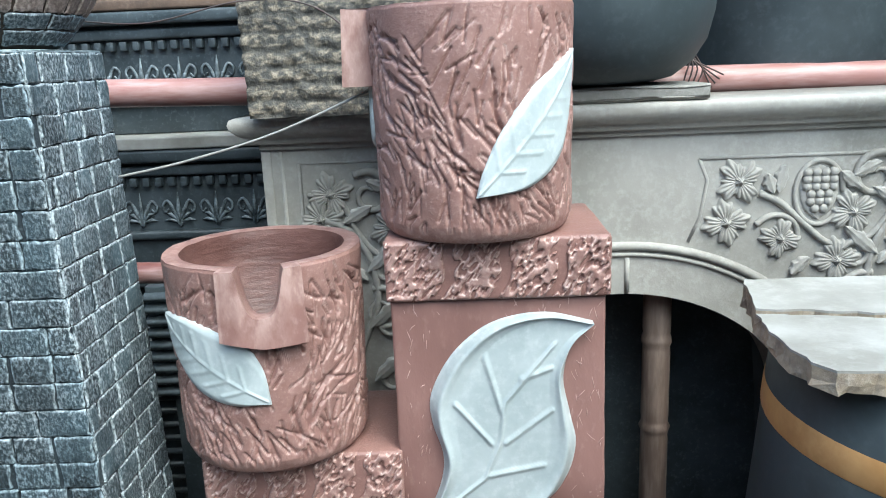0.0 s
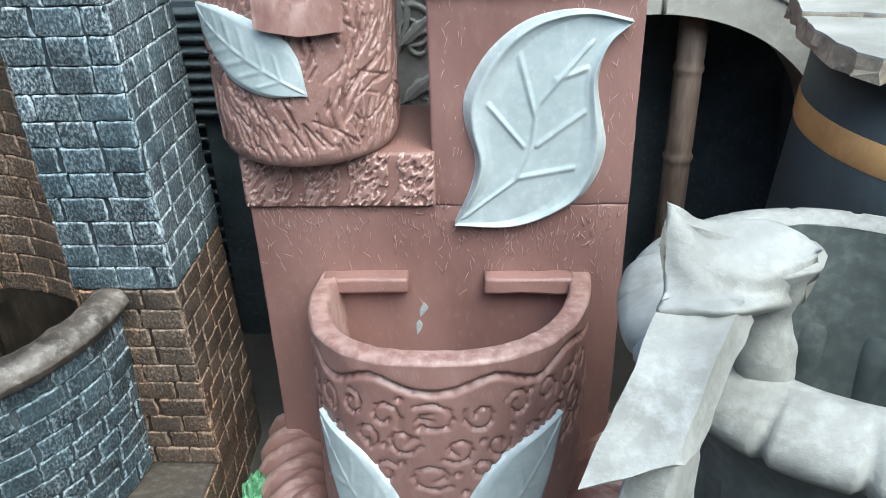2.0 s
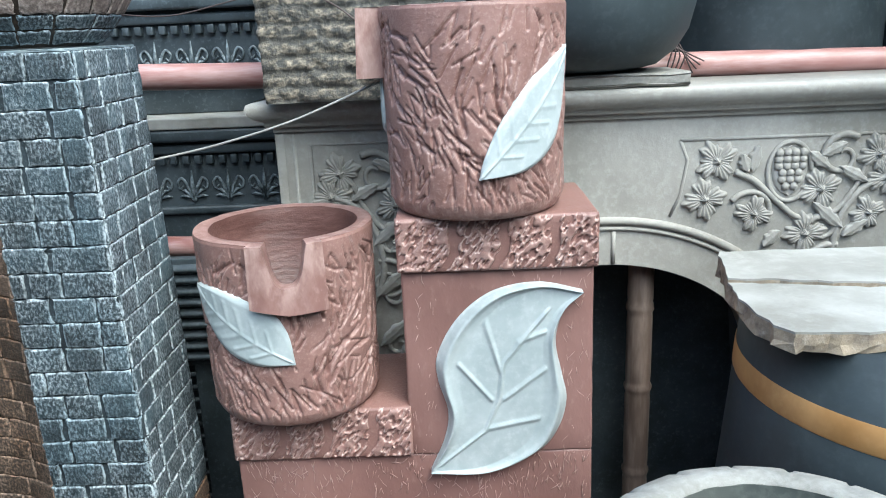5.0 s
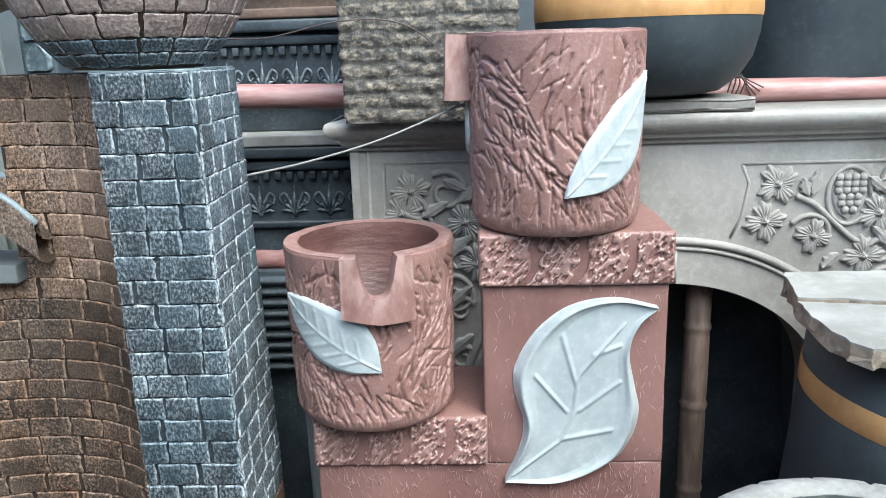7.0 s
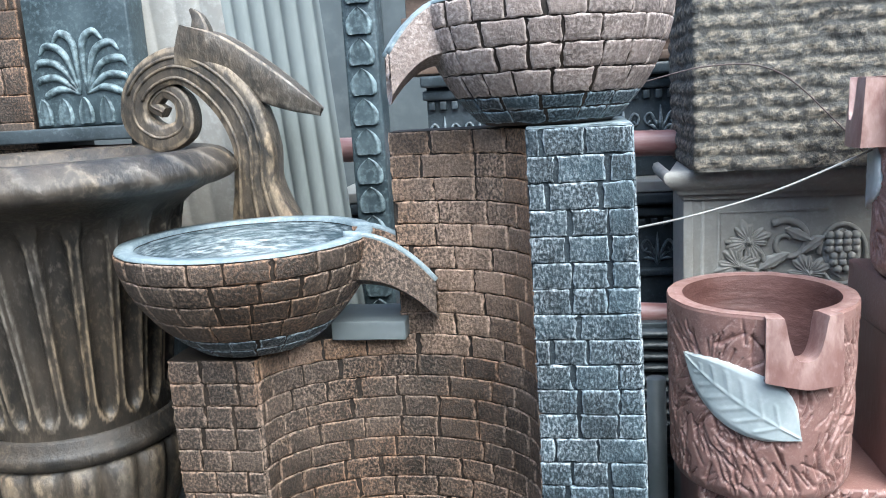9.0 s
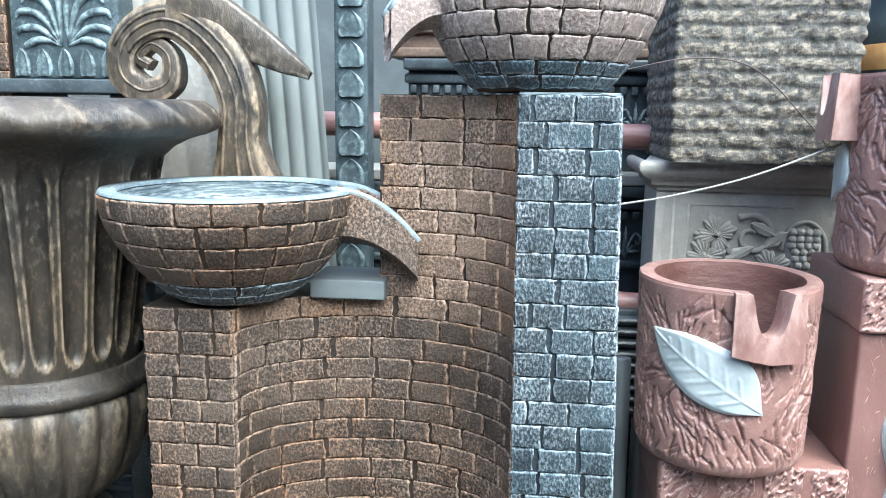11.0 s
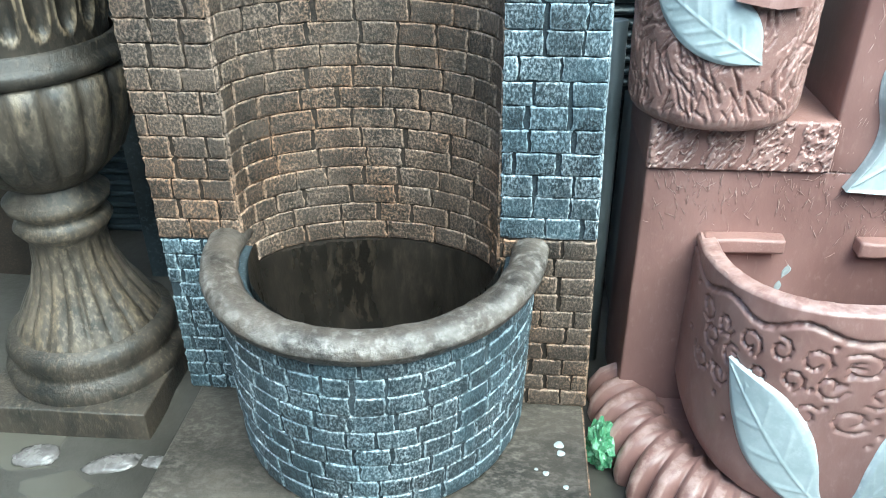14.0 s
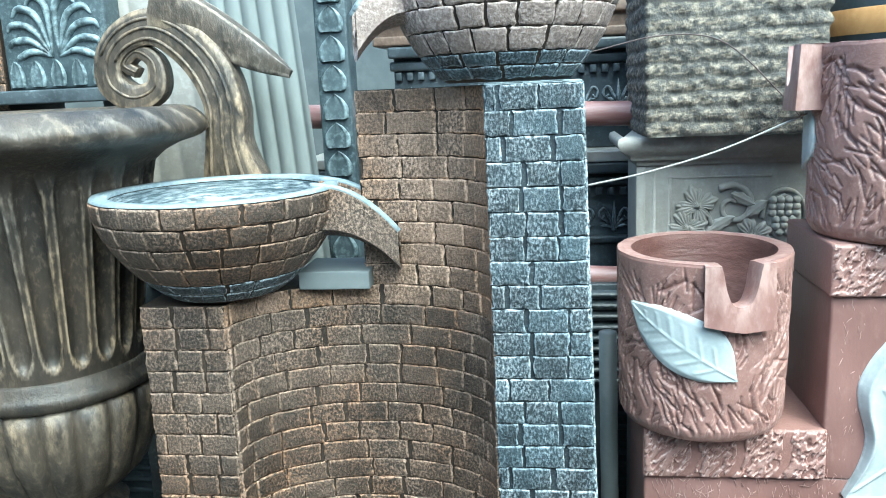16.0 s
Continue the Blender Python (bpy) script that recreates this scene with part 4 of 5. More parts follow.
# foliage down the legs
for mir in (1, -1):
    fx = lambda x: AX + mir * (x - AX)
    flower(fx(-0.275), 0.99, 0.048, 0.9)
    scroll([(fx(x), z) for x, z in spiral(-0.185, 0.985, 0.060, 1.2, 2.2, -1)], 0.010, 0.005)
    scroll([(fx(x), z) for x, z in ((-0.30, 0.93), (-0.26, 0.915), (-0.22, 0.88), (-0.19, 0.82), (-0.18, 0.72), (-0.22, 0.62), (-0.25, 0.52), (-0.2, 0.42), (-0.17, 0.3))], 0.010, 0.008)
    for z in (0.80, 0.66, 0.52, 0.38, 0.24):
        scroll([(fx(x), q) for x, q in spiral(-0.15, z, 0.038, 1.2, 0.5, 1)], 0.009, 0.004)
        flower(fx(-0.26), z + 0.04, 0.04, z * 5)
        carved_leaf(fx(-0.20), z, fx(-0.12), z + 0.07, 0.018)
# Added sheet; its black stands in for the opening's dark interior.
tagged(part("black_sheet", box(-0.25, 1.4, 2.16, 2.18, GROUND, 1.13, 0.003, cuts=4, jag=0.004), BLACK), "added black sheet standing for the shade inside the fireplace opening", "sheet")

# ---- things on the mantel shelf ----
SH = 1.178
planter = thing("square_planter", (-0.21, 1.93, SH), "rough ridged grey-brown square planter on the mantel shelf", "planter")


def ridged(i, j):
    n = 60
    z = SH + 0.001 + 0.42 * j / 88
    k, t = divmod(i, n)
    taper = 0.205 + 0.008 * (z - SH) / 0.4
    cx, cy = -0.213, 1.955
    s = -1 + 2 * t / n
    out = taper + 0.0055 * abs(math.sin((z - SH) * 88 + 0.7 * noise.noise((i * 0.09, z * 8, 1)))) ** 0.6 + 0.007 * noise.noise((i * 0.33, z * 40, 7)) - 0.03 * max(0, abs(s) - 0.93)
    x, y = [(s * taper, -out), (out, s * taper), (-s * taper, out), (-out, -s * taper)][k]
    return (cx + x, cy + y, z)


b = sheet(ridged, 240, 89, True, rub=lambda i, j: 0.9 if abs(math.sin(0.42 / 88 * j * 88)) > 0.5 and noise.noise((i * 0.4, j * 0.7, 2)) > -0.05 else 0.05)
part("body", b, BARK, planter)
part("soil", box(-0.40, -0.03, 1.77, 2.14, SH + 0.30, SH + 0.38, 0.01), MUD, planter, "dark soil")

plank = tagged(part("support_board", box(0.16, 0.585, 1.80, 2.02, SH + 0.001, SH + 0.033, 0.006, cuts=6, jag=0.004), surface("weathered_board", (0.16, 0.155, 0.14), (0.26, 0.255, 0.235), (0.4, 0.39, 0.36), grain=60, rough=0.8, bump=0.5)), "weathered grey board under the round black pot", "board")
round_pot = thing("round_pot", (0.34, 1.93, SH + 0.034), "large round slate-black pot with a gold band, on a board", "pot")
rp = [(0.001, 1.213), (0.13, 1.214), (0.19, 1.228), (0.235, 1.262), (0.265, 1.31), (0.280, 1.37), (0.283, 1.408)]
part("body", lathe(rp, (0.34, 1.95), 64), DARKPOT, round_pot)
part("gold_band", lathe([(0.284, 1.406), (0.2855, 1.42), (0.284, 1.466), (0.282, 1.468)], (0.34, 1.95), 64), BANDS, round_pot, "dull gold painted band")
part("shoulder", lathe([(0.282, 1.467), (0.27, 1.53), (0.24, 1.58), (0.25, 1.60), (0.225, 1.60), (0.22, 1.55)], (0.34, 1.95), 64), DARKPOT, round_pot)

# big dark planters behind
for x, y, r, h in ((0.98, 2.42, 0.34, 1.9), (1.62, 2.3, 0.36, 1.85)):
    big = thing("tall_dark_planter", (x, y, GROUND), "tall smooth slate-grey planter standing behind the mantelpiece", "planter", "tall dark planters")
    part("body", lathe([(0.001, GROUND), (r * 0.8, GROUND), (r * 0.86, 0.3), (r * 0.95, 1.0), (r, h - 0.06)], (x, y), 56), DARKPOT, big)
    part("rim", lathe([(r - 0.001, h - 0.062), (r + 0.02, h - 0.05), (r + 0.022, h - 0.01), (r + 0.015, h), (r - 0.03, h), (r - 0.05, h - 0.4), (0.001, h - 0.4)], (x, y), 56), DARKPOT, big)


# ---- bamboo ----
def bamboo(p0, p1, r, mat, label, knots, seed):
    ob = thing("bamboo_pole", p0, label, "bamboo pole")
    a, b = Vector(p0), Vector(p1)
    n = 90
    pts, rad = [], []
    for k in range(n + 1):
        t = k / n
        pts.append(a.lerp(b, t) + Vector((0, 0, 0.004 * math.sin(t * 7 + seed))))
        d = min(abs(t - q) for q in knots) * (b - a).length
        rad.append(r * (1 + 0.13 * math.exp(-(d / 0.008) ** 2) - 0.05 * math.exp(-((d - 0.016) / 0.008) ** 2)))
    part("culm", tube(pts, rad, 16, up=Vector((0, 1, 0)) if abs(b.z - a.z) < abs(b.x - a.x) else Vector((0, 1, 0))), mat, ob)
    return ob


bamboo((-2.3, 2.1, 1.268), (1.5, 2.1, 1.190), 0.036, BAMBOO, "thick reddish bamboo pole lying level behind the planters", (0.05, 0.17, 0.29, 0.425, 0.55, 0.66, 0.775, 0.85, 0.93), 1)
bamboo((-2.0, 2.0, 0.80), (-0.35, 2.0, 0.765), 0.028, BAMBOO, "reddish bamboo pole lying level behind the fountains", (0.1, 0.33, 0.55, 0.81), 3)
bamboo((0.512, 1.96, GROUND), (0.516, 1.96, 0.695), 0.036, BAMBOO_UP, "weathered upright bamboo post in the fireplace opening", (0.08, 0.33, 0.61, 0.86), 2)

# ---- black mantelpieces behind ----
def black_mantel(x0, x1, y, z0, z1, label, seed):
    ob = thing("black_mantelpiece", ((x0 + x1) / 2, y + 0.1, z0), label, "mantelpiece", "black mantelpieces")
    h = z1 - z0
    part("back", box(x0, x1, y + 0.03, y + 0.14, z0, z1, 0.004), BLACK, ob)
    for za, zb, o in ((z1 - 0.035, z1, 0.05), (z1 - 0.075, z1 - 0.045, 0.025), (z1 - 0.26, z1 - 0.235, 0.02), (z1 - 0.40, z1 - 0.37, 0.03)):
        part("moulding", box(x0 - 0.01, x1 + 0.01, y + 0.03 - o, y + 0.05, za, zb, 0.008), BLACK, ob)
    n = int((x1 - x0) / 0.036)
    for k in range(n):
        x = x0 + (k + 0.5) * (x1 - x0) / n
        part("dentil", box(x - 0.010, x + 0.010, y + 0.008, y + 0.04, z1 - 0.105, z1 - 0.08, 0.003), BLACK, ob)
    fr = bmesh.new()
    zc = z1 - 0.175
    for k in range(int((x1 - x0) / 0.11)):
        cx = x0 + 0.055 + 0.11 * k
        for hand in (1, -1):
            pts = [(cx + hand * 0.002, zc - 0.045), (cx + hand * 0.012, zc - 0.01), (cx + hand * 0.03, zc + 0.025), (cx + hand * 0.046, zc + 0.012), (cx + hand * 0.04, zc - 0.008), (cx + hand * 0.03, zc + 0.002)]
            p = spline([(a, y + 0.026, c) for a, c in pts], 18)
            tube(p, [0.0055 - 0.003 * q / 17 for q in range(18)], 6, fr)
            for q in range(3):
                aa = 0.5 + q * 0.45
                tube([(cx + hand * 0.004, y + 0.026, zc - 0.035), (cx + hand * 0.03 * math.sin(aa), y + 0.022, zc - 0.035 + 0.04 * math.cos(aa)), (cx + hand * 0.045 * math.sin(aa), y + 0.026, zc - 0.04 + 0.05 * math.cos(aa))], [0.004, 0.005, 0.001], 6, fr)
        tube([(cx, y + 0.026, zc - 0.05), (cx, y + 0.02, zc), (cx, y + 0.026, zc + 0.05)], [0.003, 0.007, 0.001], 6, fr)
    lay = fr.verts.layers.float.new("rub")
    for v in fr.verts:
        v[lay] = 1.0
    tagged(part("frieze", fr, BLACK, ob, "carved black leaf frieze"), kind="stuff")
    for k in range(int(max(0, (z1 - 0.42 - z0)) / 0.045)):
        z = z1 - 0.44 - 0.045 * k
        part("rib", tube([(x0 + 0.02, y + 0.03, z), ((x0 + x1) / 2, y + 0.024, z), (x1 - 0.02, y + 0.03, z)], 0.011, 6), BLACK, ob)
    return ob


# Its left end is added length, standing for dark clutter behind the urn.
black_mantel(-2.6, -0.30, 2.22, GROUND, 1.075, "black painted carved mantelpiece standing behind the fountains", 1)
black_mantel(-1.15, -0.35, 2.30, 1.112, 1.452, "black painted carved mantel top with a leaf frieze, stacked on stone", 2)
tagged(part("stone_slab", box(-1.45, -0.32, 2.2, 2.5, 1.077, 1.11, 0.004, cuts=4, jag=0.002), SLAB), "pale stone slab lying on the black mantelpiece", "slab")
wood_top = thing("carved_wood_panel", (-0.8, 2.4, 1.454), "brown carved wooden cornice stacked on black mantel", "cornice")
part("board", box(-1.2, -0.3, 2.33, 2.45, 1.454, 1.78, 0.004), WOOD, wood_top)
for za, o in ((1.456, 0.03), (1.53, 0.02), (1.60, 0.035), (1.70, 0.02)):
    part("moulding", box(-1.21, -0.29, 2.33 - o, 2.35, za, za + 0.03, 0.006), WOOD, wood_top)

# fringed black panel seen between the fountains
fringe = thing("fringed_black_panel", (-0.66, 1.9, 0.45), "black moulded panel with rows of pale-tipped fringe", "panel")
part("backing", box(-0.78, -0.44, 1.93, 1.96, 0.45, 0.76, 0.003), BLACK, fringe)
for k in range(9):
    z = 0.745 - 0.032 * k
    part("fringe", sheet(lambda i, j: (-0.78 + 0.34 * i / 60, 1.927 - 0.018 * math.sin(math.pi * j / 5) + 0.004 * noise.noise((i * 0.7, j, k)), z - 0.026 * j / 5), 61, 6, rub=lambda i, j: 1.6 if j == 5 else 0.0), BLACK, fringe)
part("stand", box(-0.74, -0.48, 1.935, 1.955, GROUND, 0.45, 0.003), BLACK, fringe)

tagged(part("grey_pipe", tube([(-0.515, 1.62, GROUND), (-0.52, 1.62, 0.3), (-0.525, 1.62, 0.72)], 0.022, 14), PIPE), "grey plastic pipe leaning upright between the fountains", "pipe")


# ---- urns with scroll handles ----
HANDLE_SPINE = [(418, 520, 52), (440, 450, 48), (428, 380, 50), (402, 320, 54), (394, 250, 36), (396, 190, 34), (376, 130, 36), (335, 84, 34), (288, 62, 30), (240, 74, 27), (209, 106, 24), (207, 148, 24), (242, 172, 22), (281, 158, 18), (284, 118, 14), (256, 98, 12), (232, 118, 10), (250, 132, 9)]
HANDLE_LEAF = [(296, 40, 22), (345, 58, 25), (400, 88, 21), (455, 120, 14), (502, 146, 4)]


def handle(parent, place, mat, label, leaf_thick=1.0, leaf_half=0.058, tip=False, spine=None, leaf=True, ridges=()):
    """A C-scroll with an outward leaf tip; place(a, b, w) maps its plane."""
    for name, rows, half in (("scroll_handle", spine or HANDLE_SPINE, 0.042),) + ((("handle_leaf", [(a, b, q * leaf_thick) for a, b, q in HANDLE_LEAF], leaf_half),) if leaf else ()) + ((("handle_tip", [(300, 56, 26), (322, 26, 19), (322, -4, 11), (310, -22, 3)], 0.03),) if tip else ()):
        n = len(rows) * 6
        line = spline([(a, -b, c) for a, b, c in rows], n)
        ring = [(math.cos(q), math.sin(q)) for q in [2 * math.pi * k / 20 for k in range(20)]]

        def f(i, j):
            p, d = line[i], line[min(i + 1, n - 1)] - line[max(i - 1, 0)]
            nx, ny = d.y, -d.x
            m = math.hypot(nx, ny) or 1
            cu, su = ring[j % 20]
            groove = 1 - 0.10 * (abs(su) > 0.75) * (abs(cu) > 0.3)
            sq = lambda v: math.copysign(abs(v) ** 0.33, v)
            w = p.z * sq(cu) * groove
            curl = (4 + 16 * (1 - i / n)) * su * su if name == "handle_leaf" else 0.0
            t = i / n
            taper = min(1.0, 0.45 + 0.55 * (n - i) / n * 1.4)
            return place((p.x + nx / m * w) * 0.00142, (p.y + ny / m * w + curl) * 0.00142, half * sq(su) * (taper if name == "scroll_handle" else min(1 - 0.42 * t, 0.06 + 3.2 * (1 - t)) if name == "handle_leaf" else 1 - 0.9 * t) + (0.016 * t if name == "handle_leaf" else 0.0))
        b = sheet(f, n, 21, rub=lambda i, j: 1.0 if abs(ring[j % 20][0]) > 0.55 and abs(ring[j % 20][1]) > 0.55 else 0.15)
        bmesh.ops.remove_doubles(b, verts=b.verts, dist=1e-5)
        bmesh.ops.holes_fill(b, edges=b.edges, sides=24)
        body = sharp(part(name, b, mat, parent, label), 40)
        for off in ridges if name == "scroll_handle" else ():
            pts = []
            reach = n if off < 0 and off > -0.3 else int(n * 0.6)
            for i in range(reach):
                p, d = line[i], line[min(i + 1, n - 1)] - line[max(i - 1, 0)]
                m = math.hypot(d.x, d.y) or 1
                pts.append(place((p.x + d.y / m * p.z * off) * 0.00142, (p.y - d.x / m * p.z * off) * 0.00142, -half * min(1.0, 0.45 + 0.77 * (n - i) / n)))
            rb_mesh = tube(pts, [0.0055 - 0.003 * i / n for i in range(reach)], 8)
            lay = rb_mesh.verts.layers.float.new("rub")
            for v in rb_mesh.verts:
                v[lay] = 0.55
            part("ridge", rb_mesh, mat, body, "gold-rubbed raised ridge")


urn = thing("pedestal_urn", (-1.87, 1.45, GROUND), "tall fluted bronze-brown urn with gold rubbing on a square plinth", "urn")
UC = (-1.87, 1.45)


def fluted(n, amount, z0, z1):
    def g(a, r, z):
        if z0 < z < z1:
            return r * (1 + amount * (abs(math.cos(a * n / 2)) ** 0.45 - 1))
        return r
    return g


part("plinth", box(-2.10, -1.645, 1.205, 1.69, GROUND - 0.01, -0.165, 0.006, cuts=3, jag=0.002), GOLD, urn)
part("foot", lathe([(0.23, -0.166), (0.232, -0.13), (0.21, -0.115), (0.205, -0.10), (0.218, -0.07), (0.205, -0.04), (0.18, -0.03)], UC, 64), GOLD, urn, "ringed round foot")
part("stem", lathe([(0.185, -0.035), (0.16, 0.02), (0.125, 0.08), (0.10, 0.15), (0.092, 0.215), (0.105, 0.235), (0.118, 0.255), (0.108, 0.275), (0.095, 0.285), (0.12, 0.305), (0.125, 0.325), (0.10, 0.345), (0.088, 0.37)], UC, 160, fluted(20, 0.10, -0.02, 0.2), worn=lambda a, r, z: 0.4 if abs(math.cos(a * 10)) > 0.8 and z < 0.2 else 0.15), GOLD, urn, "fluted flaring stem")
part("lower_bowl", lathe([(0.09, 0.365), (0.13, 0.39), (0.185, 0.44), (0.222, 0.52), (0.238, 0.60), (0.236, 0.645), (0.215, 0.655)], UC, 180, fluted(18, 0.09, 0.39, 0.648), worn=lambda a, r, z: 0.6 if z > 0.58 and abs(math.cos(a * 9)) > 0.6 else 0.1), GOLD, urn, "lobed lower bowl")
part("band", lathe([(0.215, 0.65), (0.235, 0.66), (0.242, 0.675), (0.236, 0.69), (0.222, 0.70), (0.225, 0.715), (0.215, 0.72)], UC, 64), GOLD, urn)


FLUTES = 22


def flute_ring(a, z):
    """0 in the middle of a flute, 1 on its rounded outline, more on the land between."""
    q = abs((a * FLUTES / (2 * math.pi)) % 1 - 0.5) / 0.36
    end = max(0.0, 0.795 - z) / 0.05 + max(0.0, z - 1.13) / 0.05
    return math.hypot(q, end)


def flutes(a, r, z):
    e = flute_ring(a, z)
    return r - 0.020 * math.sqrt(max(0.0, 1 - e * e)) + 0.0035 * math.exp(-((e - 1.06) / 0.10) ** 2) * (0.73 < z < 1.19)


body_rows = [(0.205, 0.715), (0.205, 0.73)] + [(0.206 + 0.074 * ((z - 0.73) / 0.45) ** 1.25, z) for z in [0.738 + 0.0095 * k for k in range(46)]] + [(0.285, 1.185), (0.31, 1.205), (0.345, 1.222), (0.385, 1.235)]
part("fluted_body", lathe(body_rows, UC, 528, flutes, worn=lambda a, r, z: 1.0 if 0.73 < z < 1.15 and 0.94 < flute_ring(a, z) < 1.2 else 0.05), GOLD, urn, "fluted body with gold-rubbed edges")


def dash(a, z):
    """Nearness to one of the slanting dashes on the rim."""
    return math.exp(-((((a * 24 / (2 * math.pi) + z * 9) % 1) - 0.5) / 0.13) ** 2)


part("rim", lathe([(0.38, 1.232), (0.400, 1.240), (0.412, 1.255), (0.411, 1.268), (0.405, 1.28), (0.396, 1.29), (0.384, 1.300), (0.37, 1.307), (0.355, 1.310), (0.335, 1.302), (0.312, 1.27), (0.25, 1.19), (0.18, 0.95), (0.001, 0.90)], UC, 480, lambda a, r, z: r + 0.007 * dash(a, z) * (r > 0.365 and z > 1.25), worn=lambda a, r, z: 0.55 * dash(a, z) if r > 0.36 and z > 1.25 else 0.15), GOLD, urn, "heavy rim with slanting raised dashes")
handle(urn, lambda a, b, w: (-1.663 + (a - 0.355) * 1.068, 1.635 + w, 1.309 + 0.281 + b * 1.068), GOLD, "scroll handle with gold-rubbed edges", 1.5, 0.046, True, ridges=(-0.62, -0.05, 0.42))

white_urn = thing("cement_urn", (0.46, 0.84, GROUND), "unpainted pale cement urn with a chipped scroll handle", "urn")
WC, WR, WZ = (0.454, 0.785), 0.272, 0.635
part("rim", lathe([(WR - 0.03, WZ - 0.078), (WR - 0.004, WZ - 0.070), (WR + 0.012, WZ - 0.052), (WR + 0.013, WZ - 0.036), (WR + 0.002, WZ - 0.022), (WR - 0.022, WZ - 0.008), (WR - 0.045, WZ), (WR - 0.064, WZ - 0.002), (WR - 0.070, WZ - 0.012)], WC, 360, lambda a, r, z: r * (1 - 0.035 * max(0.0, abs(math.sin(a * 9)) - 0.965) / 0.035 * (r > WR - 0.04)) + 0.003 * noise.noise((math.cos(a) * 5, math.sin(a) * 5, z * 20))), CEMENT, white_urn, "heavy pale sloping rim cut in segments")
part("inside", lathe([(WR - 0.069, WZ - 0.011), (WR - 0.075, WZ - 0.05), (WR - 0.08, WZ - 0.2), (WR - 0.12, WZ - 0.4), (0.001, WZ - 0.45)], WC, 64), CEMENT_IN, white_urn, "dark grey inside")
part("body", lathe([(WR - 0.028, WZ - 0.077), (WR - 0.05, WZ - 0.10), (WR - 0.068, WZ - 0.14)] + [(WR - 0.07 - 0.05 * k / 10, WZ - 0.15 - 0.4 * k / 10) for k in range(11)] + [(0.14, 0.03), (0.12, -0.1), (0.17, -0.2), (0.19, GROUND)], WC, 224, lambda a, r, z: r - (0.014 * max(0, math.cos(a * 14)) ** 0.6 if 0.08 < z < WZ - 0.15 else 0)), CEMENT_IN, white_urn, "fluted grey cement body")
HD = Vector((-0.60, -0.80, 0)).normalized()
HS = Vector((HD.y, -HD.x, 0))
HO = Vector((0.256, 0.622, 0))


def white_place(a, b, w):
    p = HO + HD * (a - 0.355) * 0.80 + HS * w * 0.92
    z = 0.813 + b * 0.82
    rough = Vector(noise.noise_vector((p.x * 45, p.y * 45, z * 45))) * 0.0022
    return (p.x + rough.x, p.y + rough.y, z + rough.z)


def worn_point(p):
    rough = Vector(noise.noise_vector(p * 40)) * 0.0022 + Vector(noise.noise_vector(p * 14)) * 0.003
    return p + rough


handle(white_urn, white_place, CEMENT, "pale cement scroll handle", spine=HANDLE_SPINE[:6] + [(382, 142, 30), (366, 122, 24)], leaf=False)
# the leaf of the handle: a thick strip with a slanting pointed end
EDGE_A = spline([(0.171, 0.602, 0.752), (0.124, 0.517, 0.708), (0.08, 0.444, 0.662)], 24)
EDGE_B = spline([(0.240, 0.572, 0.764), (0.194, 0.499, 0.721), (0.166, 0.452, 0.687)], 24)


def strip(i, j):
    s = (j % 20) / 20
    over = s < 0.5
    v = s * 2 if over else 2 - s * 2
    p = EDGE_A[i].lerp(EDGE_B[i], v)
    along = EDGE_A[23].lerp(EDGE_B[23], 0.5) - EDGE_A[0].lerp(EDGE_B[0], 0.5)
    up = along.cross(EDGE_B[0] - EDGE_A[0]).normalized()
    up = up if up.z > 0 else -up
    end = min(1.0, 0.15 + (23 - i) / 7)
    dip = -0.004 * math.sin(math.pi * v)
    return worn_point(p + up * (dip if over else -0.034 * end))


leaf_mesh = sheet(strip, 24, 21)
bmesh.ops.remove_doubles(leaf_mesh, verts=leaf_mesh.verts, dist=1e-5)
bmesh.ops.holes_fill(leaf_mesh, edges=leaf_mesh.edges, sides=24)
sharp(part("handle_leaf", leaf_mesh, CEMENT, white_urn, "pale cement leaf with a pointed end"), 40)
# the saddle-shaped crown: a pointed horn on one side, a rounded hump on the other, flowing down into the leaf
CROWN = [
    [(0.183, 0.690, 0.755), (0.225, 0.705, 0.735), (0.275, 0.710, 0.730), (0.318, 0.675, 0.735)],
    [(0.178, 0.658, 0.815), (0.222, 0.672, 0.790), (0.285, 0.680, 0.789), (0.324, 0.645, 0.772)],
    [(0.178, 0.652, 0.819), (0.214, 0.650, 0.787), (0.272, 0.645, 0.786), (0.320, 0.634, 0.779)],
    [(0.177, 0.645, 0.816), (0.210, 0.622, 0.786), (0.252, 0.604, 0.773), (0.312, 0.622, 0.781)],
    [(0.171, 0.633, 0.785), (0.196, 0.607, 0.772), (0.243, 0.596, 0.757), (0.318, 0.624, 0.757)],
    [(0.170, 0.606, 0.752), (0.203, 0.588, 0.757), (0.243, 0.582, 0.756), (0.322, 0.640, 0.735)],
    [(0.161, 0.584, 0.745), (0.192, 0.572, 0.751), (0.232, 0.566, 0.754), (0.320, 0.645, 0.712)],
    [(0.168, 0.592, 0.722), (0.198, 0.585, 0.722), (0.230, 0.590, 0.725), (0.300, 0.665, 0.700)],
]
across = [spline(row, 25) for row in CROWN]
along = [spline([row[j] for row in across], 43) for j in range(25)]
crown = sheet(lambda i, j: worn_point(along[j][i]), 43, 25)
bmesh.ops.holes_fill(crown, edges=crown.edges, sides=200)
part("handle_crown", crown, CEMENT, white_urn, "wavy chipped crown of the handle")
